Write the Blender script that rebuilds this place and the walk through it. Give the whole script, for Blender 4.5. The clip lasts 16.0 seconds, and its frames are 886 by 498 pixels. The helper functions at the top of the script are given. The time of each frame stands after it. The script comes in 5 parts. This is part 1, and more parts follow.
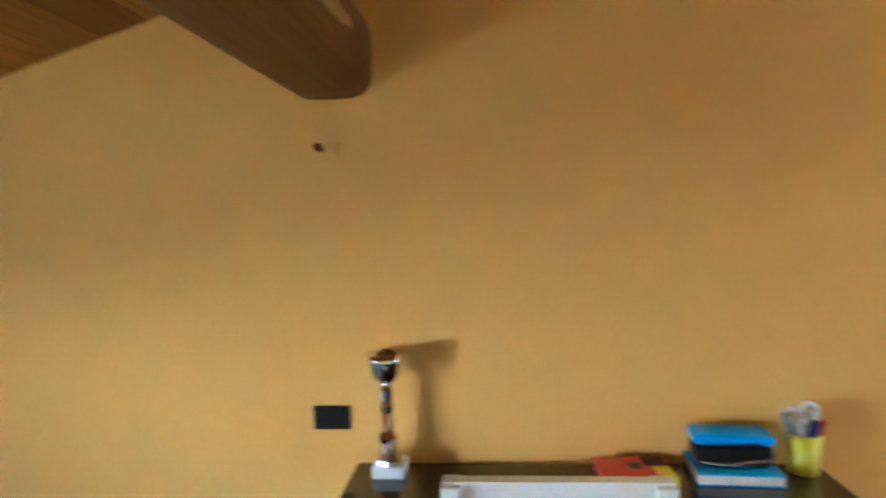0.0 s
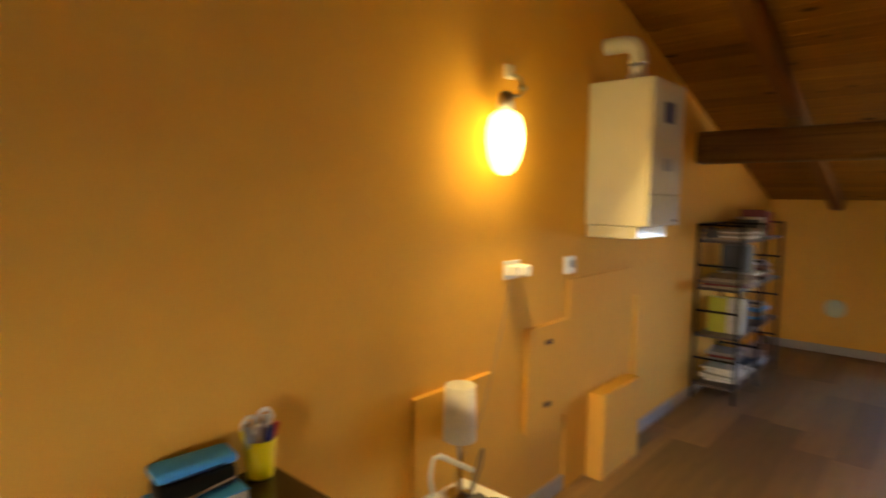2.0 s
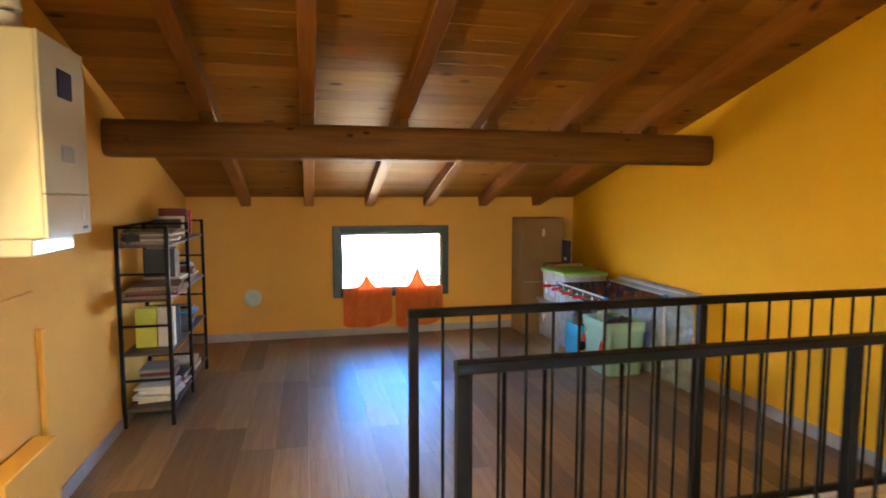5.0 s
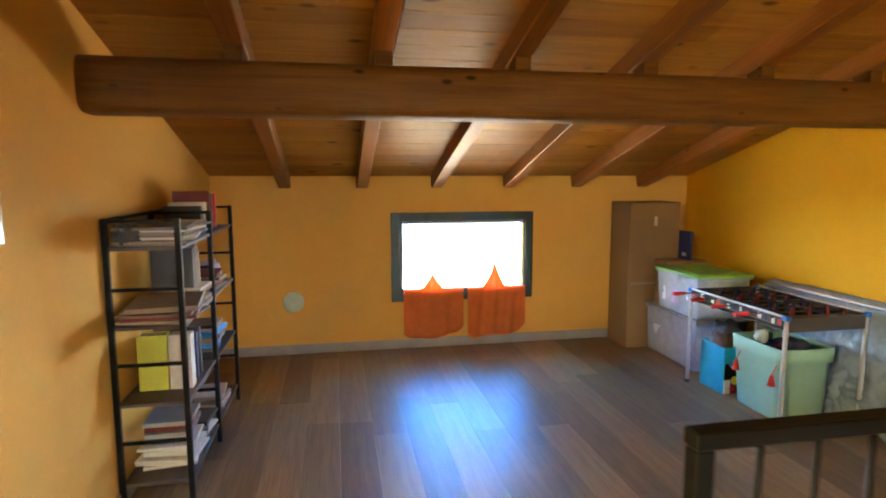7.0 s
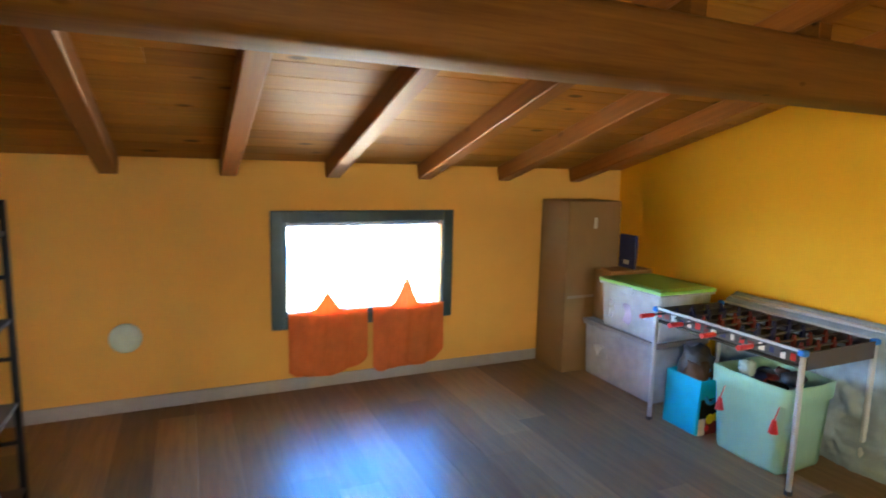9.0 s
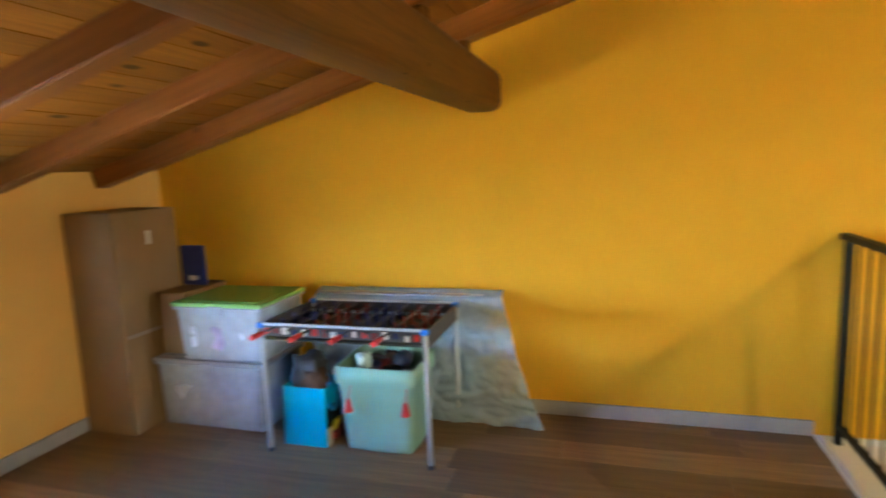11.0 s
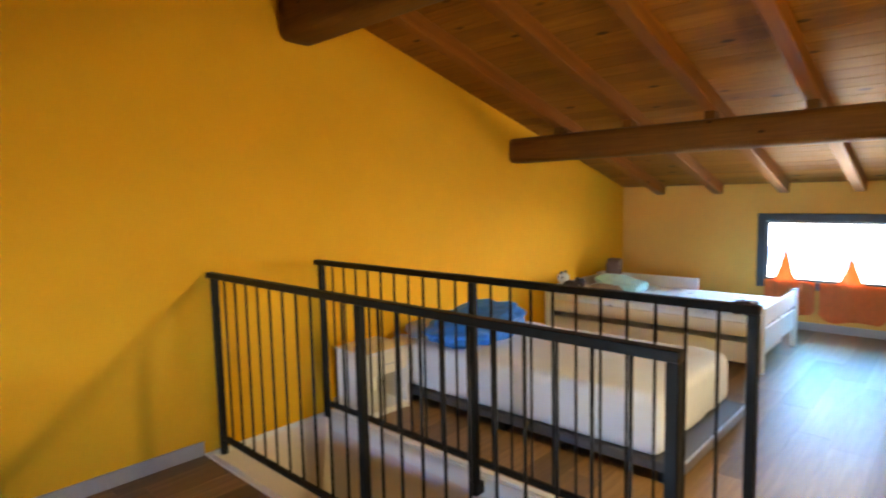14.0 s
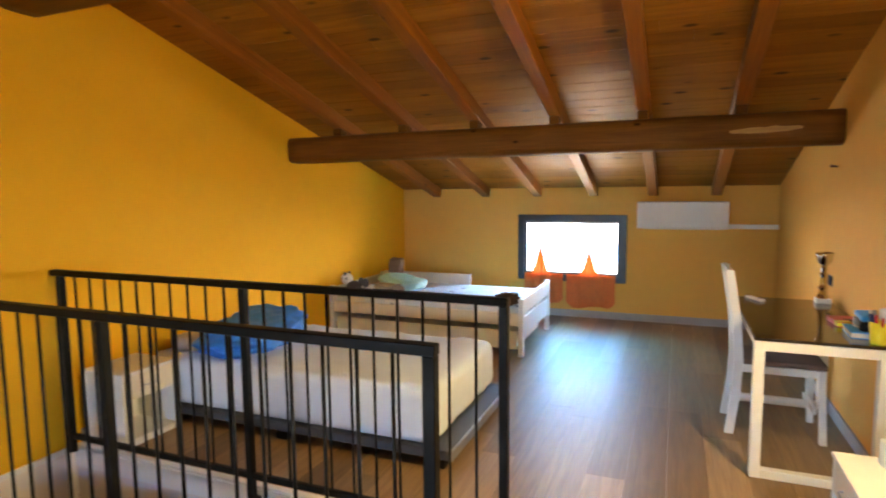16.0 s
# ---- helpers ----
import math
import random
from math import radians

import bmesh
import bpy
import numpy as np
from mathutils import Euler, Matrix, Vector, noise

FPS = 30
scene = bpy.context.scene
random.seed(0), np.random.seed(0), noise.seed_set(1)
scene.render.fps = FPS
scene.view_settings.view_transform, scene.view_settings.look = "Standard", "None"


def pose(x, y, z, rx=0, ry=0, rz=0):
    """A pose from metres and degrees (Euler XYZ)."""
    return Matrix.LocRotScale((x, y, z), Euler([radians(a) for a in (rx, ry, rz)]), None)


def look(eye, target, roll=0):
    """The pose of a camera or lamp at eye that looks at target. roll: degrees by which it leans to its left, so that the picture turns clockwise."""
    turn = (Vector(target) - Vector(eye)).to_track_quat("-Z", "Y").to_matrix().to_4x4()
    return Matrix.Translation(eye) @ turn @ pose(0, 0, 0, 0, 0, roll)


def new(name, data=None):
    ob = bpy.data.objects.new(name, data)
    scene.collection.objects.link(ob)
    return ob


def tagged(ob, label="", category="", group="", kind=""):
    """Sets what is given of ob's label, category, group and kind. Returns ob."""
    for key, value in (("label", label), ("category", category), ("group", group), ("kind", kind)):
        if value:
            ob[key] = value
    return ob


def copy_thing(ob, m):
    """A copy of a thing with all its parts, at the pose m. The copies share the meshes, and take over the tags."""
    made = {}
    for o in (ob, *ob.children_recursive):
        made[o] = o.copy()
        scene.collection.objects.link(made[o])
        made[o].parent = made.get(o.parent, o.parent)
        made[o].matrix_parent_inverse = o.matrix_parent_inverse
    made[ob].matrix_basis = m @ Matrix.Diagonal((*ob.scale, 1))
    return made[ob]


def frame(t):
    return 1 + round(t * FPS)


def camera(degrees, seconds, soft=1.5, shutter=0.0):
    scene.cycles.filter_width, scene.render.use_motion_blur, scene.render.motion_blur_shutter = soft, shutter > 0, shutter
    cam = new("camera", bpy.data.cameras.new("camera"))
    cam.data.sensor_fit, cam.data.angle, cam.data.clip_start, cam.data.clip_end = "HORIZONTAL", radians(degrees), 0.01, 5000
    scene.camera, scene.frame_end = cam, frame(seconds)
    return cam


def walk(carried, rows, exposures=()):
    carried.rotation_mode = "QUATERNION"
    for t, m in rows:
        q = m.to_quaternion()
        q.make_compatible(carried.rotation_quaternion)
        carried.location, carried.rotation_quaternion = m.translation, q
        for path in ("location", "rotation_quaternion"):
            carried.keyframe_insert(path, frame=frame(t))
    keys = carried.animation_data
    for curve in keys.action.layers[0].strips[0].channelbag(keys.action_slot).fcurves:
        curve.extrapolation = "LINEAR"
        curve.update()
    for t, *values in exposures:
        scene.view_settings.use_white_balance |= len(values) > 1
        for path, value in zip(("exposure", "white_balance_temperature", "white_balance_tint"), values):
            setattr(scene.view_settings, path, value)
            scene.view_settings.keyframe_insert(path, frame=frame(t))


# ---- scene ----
# A loft room under a pitched timber roof, with a railed stairwell.
cam = camera(75.6, 16.0, soft=1.8, shutter=0.6)
PATH = [
    (0, (0.821, 0.317, 1.410), (0.635, 2.306, 1.290), -2.2),
    (0.5, (0.765, 0.340, 1.440), (1.110, 2.302, 1.224), -0.7),
    (1, (0.739, 0.352, 1.436), (1.499, 2.192, 1.254), -0.4),
    (1.5, (0.765, 0.442, 1.451), (1.894, 2.084, 1.279), -0.5),
    (2, (0.8, 0.484, 1.464), (2.294, 1.802, 1.286), 0.8),
    (2.5, (0.784, 0.595, 1.484), (2.628, 1.33, 1.236), -0.9),
    (3, (0.758, 0.621, 1.484), (2.721, 0.901, 1.222), -0.7),
    (3.5, (0.732, 0.621, 1.482), (2.715, 0.528, 1.239), -0.7),
    (3.7, (0.733, 0.619, 1.484), (2.705, 0.379, 1.253), -0.2),
    (5.8, (1.783, 0.717, 1.467), (3.719, 0.246, 1.295), -0.0),
    (6, (1.912, 0.726, 1.465), (3.86, 0.309, 1.289), 0.3),
    (6.5, (2.262, 0.792, 1.467), (4.222, 0.46, 1.251), 1.1),
    (7, (2.567, 0.885, 1.47), (4.518, 0.517, 1.227), -0.1),
    (7.5, (2.843, 0.95, 1.455), (4.751, 0.416, 1.186), -0.2),
    (8, (3.17, 0.952, 1.457), (5.094, 0.462, 1.219), 0.0),
    (8.2, (3.278, 0.948, 1.457), (5.189, 0.416, 1.201), 0.5),
    (10.5, (4.383, 0.826, 1.444), (5.475, -0.833, 1.212), -2.3),
    (11, (4.475, 0.836, 1.441), (5.044, -1.061, 1.158), -2.3),
    (11.5, (4.555, 0.756, 1.428), (4.746, -1.217, 1.156), -1.7),
    (12, (4.629, 0.702, 1.427), (4.423, -1.274, 1.195), -0.6),
    (12.5, (4.667, 0.706, 1.443), (4.003, -1.168, 1.226), -1.0),
    (13, (4.753, 0.732, 1.455), (3.734, -0.975, 1.238), -1.7),
    (13.5, (4.815, 0.778, 1.455), (3.54, -0.747, 1.239), -2.2),
    (14, (4.844, 0.832, 1.46), (3.388, -0.525, 1.27), -1.3),
    (14.5, (4.847, 0.868, 1.466), (3.253, -0.326, 1.287), -0.9),
    (15, (4.836, 0.893, 1.467), (3.145, -0.159, 1.286), -0.8),
    (15.5, (4.819, 0.907, 1.469), (3.05, -0.007, 1.284), -0.7),
    (16, (4.792, 0.897, 1.463), (2.95, 0.145, 1.264), -0.6),
]

EXPOSURES = [(0.0, 0.24, 4700, -1), (0.5, -0.03, 5600, 0), (1.0, -0.42, 8400, 9), (1.5, -0.76, 8900, 11), (2.0, -0.64, 8600, 11), (3.0, -0.46, 7400, 9), (3.5, -0.28, 6500, 7),
             (6.0, 0.29, 7100, 9), (8.2, 0.43, 6200, 4), (10.5, 0.35, 6000, 4), (11.5, 0.44, 5700, 4), (13.0, 0.26, 5900, 6), (14.0, -0.02, 6600, 11), (16.0, 0.00, 6800, 12)]
walk(cam, [(t, look(eye, target, roll)) for t, eye, target, roll in PATH], EXPOSURES)

# ---- plan, metres ----
XW, XE, YS, YN = -1.85, 7.416, -2.350, 1.863
XR = 0.5 * (XW + XE)
EAVE, SLOPE = 1.497, 0.279
WELL_X0, WELL_X1, WELL_Y1 = 2.612, 3.449, 0.50
WIN_Z0, WIN_Z1 = 0.413, 1.187
WIN_E = (-0.846, 0.424)
WIN_W = (-0.843, 0.400)
RAFTERS = [1.285, 0.66, 0.03, -0.605, -1.235, -1.87]


def roof(x):
    return EAVE + SLOPE * (min(x - XW, XE - x))


# ---- world and light ----
world = bpy.data.worlds.new("sky")
scene.world = world
world.use_nodes = True
wn = world.node_tree.nodes
sky = wn.new("ShaderNodeTexSky")
sky.sky_type, sky.sun_disc = "NISHITA", False
sky.sun_elevation, sky.sun_rotation = radians(55), radians(180)
world.node_tree.links.new(sky.outputs[0], wn["Background"].inputs[0])
wn["Background"].inputs[1].default_value = 0.12

SKY_E, SKY_W, HAZE_E, HAZE_W, GROUND_E, GROUND_W, SCONCE = 1250.0, 3000.0, 1650.0, 1850.0, 215.0, 200.0, 44.0
BLUE_E, BLUE_W, HAZE_BLUE, HAZE_WARM, GROUND_WARM = (0.015, 0.27, 1.0), (0.13, 0.50, 1.0), (0.60, 0.80, 1.0), (1.0, 0.92, 0.80), (1.0, 0.78, 0.38)


def window_light(name, x, out, span, z, width, height, watts, colour):
    """Daylight from one side of the horizon, aimed at a window from outside."""
    lamp = bpy.data.lights.new(name, "AREA")
    lamp.shape, lamp.size, lamp.size_y = "RECTANGLE", width, height
    lamp.energy, lamp.color = watts, colour
    y = 0.5 * (span[0] + span[1])
    new(name, lamp).matrix_world = look((x + out, y, z), (x, y, 0.5 * (WIN_Z0 + WIN_Z1)))


for end, x, out, span, sky_w, haze_w, ground_w, blue, haze in (
        ("east", XE, 1.0, WIN_E, SKY_E, HAZE_E, GROUND_E, BLUE_E, HAZE_BLUE), ("west", XW, -1.0, WIN_W, SKY_W, HAZE_W, GROUND_W, BLUE_W, HAZE_WARM)):
    window_light("sky_light_" + end, x, 2.4 * out, span, 2.15, 5.0, 1.6, sky_w, blue)
    window_light("haze_light_" + end, x, 2.5 * out, span, 0.95, 9.0, 0.65, haze_w, haze)
    window_light("ground_light_" + end, x, 0.62 * out, span, 0.22, 2.5, 0.90, ground_w, GROUND_WARM)

bulb = bpy.data.lights.new("sconce_bulb", "AREA")
bulb.spread = radians(162)
bulb.shape, bulb.size, bulb.energy, bulb.color = "DISK", 0.09, SCONCE, (1.0, 0.79, 0.38)
new("sconce_bulb", bulb).matrix_world = look((2.605, 1.715, 1.675), (2.63, 0.20, 0.80))

glow = bpy.data.lights.new("sconce_glow", "POINT")  # what the frosted glass spreads to all sides
glow.shadow_soft_size, glow.energy, glow.color = 0.06, 8.5, (1.0, 0.78, 0.32)
new("sconce_glow", glow).matrix_world = pose(2.610, 1.700, 1.680)


# ---- materials ----
def nodes_of(name):
    m = bpy.data.materials.new(name)
    m.use_nodes = True
    n, l = m.node_tree.nodes, m.node_tree.links
    return m, n, l, n["Principled BSDF"]


def ramp(n, l, fac, stops):
    r = n.new("ShaderNodeValToRGB")
    while len(r.color_ramp.elements) < len(stops):
        r.color_ramp.elements.new(0.5)
    for e, (p, c) in zip(r.color_ramp.elements, stops):
        e.position, e.color = p, (*c, 1)
    l.new(fac, r.inputs[0])
    return r.outputs[0]


def mixed(n, l, fac, a, b, blend="MIX"):
    m = n.new("ShaderNodeMix")
    m.data_type, m.blend_type = "RGBA", blend
    for sock, v in ((m.inputs[0], fac), (m.inputs[6], a), (m.inputs[7], b)):
        if hasattr(v, "is_linked"):
            l.new(v, sock)
        elif isinstance(v, tuple):
            sock.default_value = (*v, 1)
        else:
            sock.default_value = v
    return m.outputs[2]


def noise_node(n, l, vec, scale, detail=4.0, rough=0.55, distortion=0.0):
    t = n.new("ShaderNodeTexNoise")
    t.inputs["Scale"].default_value, t.inputs["Detail"].default_value = scale, detail
    t.inputs["Roughness"].default_value, t.inputs["Distortion"].default_value = rough, distortion
    l.new(vec, t.inputs["Vector"])
    return t.outputs["Fac"]


def coords(n, l, space, scale=(1, 1, 1)):
    if space == "world":
        v = n.new("ShaderNodeNewGeometry").outputs["Position"]
    else:
        v = n.new("ShaderNodeTexCoord").outputs["Object"]
    m = n.new("ShaderNodeMapping")
    m.inputs["Scale"].default_value = scale
    l.new(v, m.inputs["Vector"])
    return m.outputs["Vector"]


def bumped(n, l, b, height, strength, distance=0.002):
    k = n.new("ShaderNodeBump")
    k.inputs["Strength"].default_value, k.inputs["Distance"].default_value = strength, distance
    l.new(height, k.inputs["Height"])
    l.new(k.outputs[0], b.inputs["Normal"])


def dark(c, k):
    return tuple(v * k for v in c)


def plain(name, colour, rough=0.5, metal=0.0, vary=0.12, scale=9.0, bump=0.15, grain=140.0, coat=0.0, space="object", spec=0.45):
    m, n, l, b = nodes_of(name)
    v = coords(n, l, space)
    big = noise_node(n, l, v, scale)
    fine = noise_node(n, l, v, grain, 3.0)
    l.new(mixed(n, l, 0.25, ramp(n, l, big, [(0.3, dark(colour, 1 - vary)), (0.7, dark(colour, 1 + vary * 0.6))]),
                ramp(n, l, fine, [(0.3, dark(colour, 1 - vary)), (0.7, dark(colour, 1 + vary))])), b.inputs["Base Color"])
    r = n.new("ShaderNodeMapRange")
    r.inputs["To Min"].default_value, r.inputs["To Max"].default_value = max(rough - 0.07, 0.02), min(rough + 0.07, 1)
    l.new(big, r.inputs["Value"])
    l.new(r.outputs[0], b.inputs["Roughness"])
    b.inputs["Metallic"].default_value, b.inputs["Coat Weight"].default_value = metal, coat
    b.inputs["Specular IOR Level"].default_value = spec
    if bump:
        bumped(n, l, b, fine, bump, 0.001)
    return m


def wall_paint(name, colour):
    """Hand-rolled wall paint: broad mottling, roller stipple."""
    m, n, l, b = nodes_of(name)
    v = coords(n, l, "world")
    broad, mid, fine = noise_node(n, l, v, 0.9, 3), noise_node(n, l, v, 7.0, 5, 0.6), noise_node(n, l, v, 130.0, 3, 0.6)
    base = ramp(n, l, broad, [(0.3, dark(colour, 0.965)), (0.7, dark(colour, 1.03))])
    l.new(mixed(n, l, 0.35, base, ramp(n, l, mid, [(0.35, dark(colour, 0.95)), (0.65, dark(colour, 1.035))])), b.inputs["Base Color"])
    b.inputs["Roughness"].default_value = 0.82
    b.inputs["Specular IOR Level"].default_value = 0.14
    mixh = n.new("ShaderNodeMath")
    mixh.operation = "MULTIPLY_ADD"
    l.new(mid, mixh.inputs[0])
    mixh.inputs[1].default_value = 1.6
    l.new(fine, mixh.inputs[2])
    bumped(n, l, b, mixh.outputs[0], 0.35, 0.0025)
    return m


def timber(name, light, deep, axis, rough=0.35, coat=0.2, knots=0.16, island=False, random_tone=False, tone=0.25, spec=0.4, coat_rough=0.22, streak=0.35, relief=0.3):
    """Sawn softwood: grain drawn out along one axis, knots, tone by piece."""
    m, n, l, b = nodes_of(name)
    s = [9.0, 9.0, 9.0]
    s["xyz".index(axis)] = 0.55
    v = coords(n, l, "world" if island else "object", tuple(s))
    grain = noise_node(n, l, v, 3.2, 7, 0.62, 0.7)
    s2 = [60.0, 60.0, 60.0]
    s2["xyz".index(axis)] = 1.6
    fine = noise_node(n, l, coords(n, l, "world" if island else "object", tuple(s2)), 2.0, 4, 0.6)
    col = ramp(n, l, grain, [(0.28, deep), (0.5, tuple(0.5 * (p + q) for p, q in zip(light, deep))), (0.72, light)])
    col = mixed(n, l, streak, col, ramp(n, l, fine, [(0.35, dark(deep, 0.8)), (0.65, light)]))
    if knots:
        s3 = [6.5, 6.5, 6.5]
        s3["xyz".index(axis)] = 2.9
        k = n.new("ShaderNodeTexVoronoi")
        k.inputs["Scale"].default_value = 1.0
        l.new(coords(n, l, "world" if island else "object", tuple(s3)), k.inputs["Vector"])
        spot = ramp(n, l, k.outputs["Distance"], [(knots * 0.5, (1, 1, 1)), (knots, (0, 0, 0))])
        col = mixed(n, l, spot, col, dark(deep, 0.32))
    if island or random_tone:
        src = n.new("ShaderNodeNewGeometry").outputs["Random Per Island"] if island else n.new("ShaderNodeObjectInfo").outputs["Random"]
        g = ramp(n, l, src, [(0.0, (1 - tone,) * 3), (1.0, (1 + tone * 0.5,) * 3)])
        col = mixed(n, l, 1.0, col, g, "MULTIPLY")
    l.new(col, b.inputs["Base Color"])
    r = n.new("ShaderNodeMapRange")
    r.inputs["To Min"].default_value, r.inputs["To Max"].default_value = rough - 0.06, rough + 0.1
    l.new(grain, r.inputs["Value"])
    l.new(r.outputs[0], b.inputs["Roughness"])
    b.inputs["Coat Weight"].default_value, b.inputs["Coat Roughness"].default_value = coat, coat_rough
    b.inputs["Specular IOR Level"].default_value = spec
    bumped(n, l, b, grain, relief, 0.003)
    return m


PAINT_SOUTH = wall_paint("paint_ochre", (0.77, 0.402, 0.018))
PAINT = wall_paint("paint_apricot", (0.75, 0.410, 0.088))
PLASTER = wall_paint("plaster_white", (0.76, 0.68, 0.62))
BOARD = timber("ceiling_board", (0.37, 0.155, 0.022), (0.225, 0.086, 0.011), "y", 0.44, 0.0, island=True, tone=0.24, spec=0.095, streak=0.14, relief=0.15)
RAFTER = timber("rafter_wood", (0.31, 0.112, 0.019), (0.19, 0.062, 0.010), "x", 0.46, 0.0, random_tone=True, spec=0.22, streak=0.2, relief=0.2)
BEAM = timber("beam_wood", (0.20, 0.084, 0.015), (0.100, 0.038, 0.007), "y", 0.55, 0.0, knots=0.09, random_tone=True, spec=0.14, streak=0.22)
PLANK = timber("laminate_plank", (0.36, 0.220, 0.100), (0.175, 0.101, 0.043), "x", 0.36, 0.0, knots=0.0, random_tone=True, tone=0.42, spec=0.26, streak=0.25, relief=0.06)
PALE_PATCH = timber("pale_patch", (0.46, 0.28, 0.08), (0.30, 0.17, 0.04), "y", 0.5, 0.0, knots=0.0, streak=0.4)
SKIRT = plain("skirting_grey", (0.36, 0.34, 0.34), 0.45, space="world")
BLACK = plain("black_steel", (0.006, 0.0055, 0.005), 0.5, 0.0, 0.2, spec=0.2)
WHITE = plain("white_paint", (0.78, 0.77, 0.74), 0.38, vary=0.05)
CREAM = plain("cream_lacquer", (0.76, 0.71, 0.60), 0.35, vary=0.06)
ENAMEL = plain("boiler_enamel", (0.62, 0.60, 0.49), 0.14, vary=0.03, bump=0.03, coat=0.3)
PLASTIC_W = plain("white_plastic", (0.78, 0.78, 0.76), 0.32, vary=0.04, bump=0.03)
FRAME_E = plain("window_frame_teal", (0.030, 0.062, 0.068), 0.4, vary=0.2)
FRAME_W = plain("window_frame_dark", (0.030, 0.040, 0.050), 0.4, vary=0.2)
ESPRESSO = plain("espresso_top", (0.022, 0.013, 0.009), 0.16, vary=0.2, bump=0.02, coat=0.3)
CHROME = plain("chrome", (0.78, 0.77, 0.74), 0.10, 1.0, 0.05, bump=0.02)
STEEL = plain("brushed_steel", (0.50, 0.52, 0.56), 0.42, 1.0, 0.1)
GREY_D = plain("dark_grey", (0.06, 0.06, 0.065), 0.55)
GREY = plain("mid_grey", (0.28, 0.28, 0.29), 0.5)
SHELF = plain("shelf_board", (0.085, 0.062, 0.050), 0.5, vary=0.15, scale=6)
CARDBOARD = plain("cardboard", (0.27, 0.162, 0.066), 0.8, vary=0.12, scale=5, bump=0.25)
PAPER = plain("paper_white", (0.66, 0.63, 0.58), 0.8, vary=0.12, scale=30)
PAPER_D = plain("paper_grey", (0.20, 0.185, 0.17), 0.8, vary=0.25, scale=30)
LILAC = plain("lilac_cloth", (0.52, 0.46, 0.66), 0.85, vary=0.2, scale=16, bump=0.4, grain=220)
PAPER_T = plain("paper_tan", (0.34, 0.26, 0.19), 0.8, vary=0.2, scale=30)
MINT = plain("mint_cloth", (0.31, 0.54, 0.42), 0.85, vary=0.08, bump=0.4, grain=260)
GREENLID = plain("green_plastic", (0.22, 0.50, 0.10), 0.35, vary=0.06)
BLUE = plain("blue_cloth", (0.020, 0.19, 0.72), 0.7, vary=0.25, scale=14, bump=0.4, grain=220)
BAG_CYAN = plain("bag_cyan", (0.02, 0.44, 0.70), 0.4, vary=0.15, scale=12)
NAVY = plain("navy_plastic", (0.012, 0.02, 0.10), 0.45)
CYAN = plain("cyan_plastic", (0.03, 0.30, 0.78), 0.4)
AQUA = plain("aqua_cloth", (0.42, 0.72, 0.70), 0.8, vary=0.2, scale=18, bump=0.3)
SHEET = plain("cotton_sheet", (0.70, 0.75, 0.84), 0.85, vary=0.06, scale=5, bump=0.35, grain=240)
RED = plain("red_plastic", (0.55, 0.022, 0.018), 0.35)
YELLOW = plain("yellow_plastic", (0.72, 0.60, 0.02), 0.35)
LIME = plain("lime_card", (0.58, 0.58, 0.07), 0.6)
BURGUNDY = plain("burgundy_cloth", (0.16, 0.022, 0.02), 0.6)
TAUPE = plain("taupe_cloth", (0.19, 0.125, 0.095), 0.85, vary=0.2, bump=0.4)
PANEL_GREY = plain("panel_blue_grey", (0.24, 0.32, 0.40), 0.5)
LEG_GREY = plain("pale_grey_enamel", (0.46, 0.50, 0.55), 0.4, vary=0.08)
BROWN = plain("brown_plush", (0.10, 0.055, 0.035), 0.9, vary=0.3, bump=0.6)
FIELD = plain("dark_felt", (0.020, 0.026, 0.018), 0.6)
GLASSY = plain("frosted_cover", (0.55, 0.66, 0.58), 0.15, vary=0.12, scale=25, coat=0.4)


def glass_material():
    m, n, l, b = nodes_of("window_glass")
    b.inputs["Base Color"].default_value = (0.96, 0.98, 1, 1)
    b.inputs["Roughness"].default_value, b.inputs["Transmission Weight"].default_value = 0.0, 1.0
    b.inputs["IOR"].default_value = 1.45
    return m


def thin_cloth(name, colour, through_colour, see=0.0, glow=0.6, rough=0.8):
    """Light cloth or film: some light passes straight, some spreads through."""
    m, n, l, b = nodes_of(name)
    v = coords(n, l, "object")
    f = noise_node(n, l, v, 14.0, 4)
    l.new(ramp(n, l, f, [(0.3, dark(colour, 0.8)), (0.7, dark(colour, 1.1))]), b.inputs["Base Color"])
    b.inputs["Roughness"].default_value = rough
    tr = n.new("ShaderNodeBsdfTranslucent")
    tr.inputs["Color"].default_value = (*through_colour, 1)
    mx = n.new("ShaderNodeMixShader")
    mx.inputs[0].default_value = glow
    l.new(b.outputs[0], mx.inputs[1])
    l.new(tr.outputs[0], mx.inputs[2])
    last = mx
    if see:
        tp = n.new("ShaderNodeBsdfTransparent")
        last = n.new("ShaderNodeMixShader")
        last.inputs[0].default_value = see
        l.new(mx.outputs[0], last.inputs[1])
        l.new(tp.outputs[0], last.inputs[2])
    l.new(last.outputs[0], n["Material Output"].inputs["Surface"])
    return m


GLASS = glass_material()
CURTAIN = thin_cloth("orange_voile", (0.80, 0.27, 0.065), (0.80, 0.12, 0.016), 0.04, 0.5)
FILM = thin_cloth("plastic_film", (0.58, 0.73, 0.92), (0.66, 0.78, 0.92), 0.50, 0.25, 0.12)
VEIL = thin_cloth("pale_orange_voile", (0.80, 0.38, 0.16), (0.85, 0.42, 0.16), 0.72, 0.45)
TUB = thin_cloth("cloudy_plastic", (0.80, 0.86, 0.96), (0.82, 0.87, 0.96), 0.52, 0.22, 0.2)


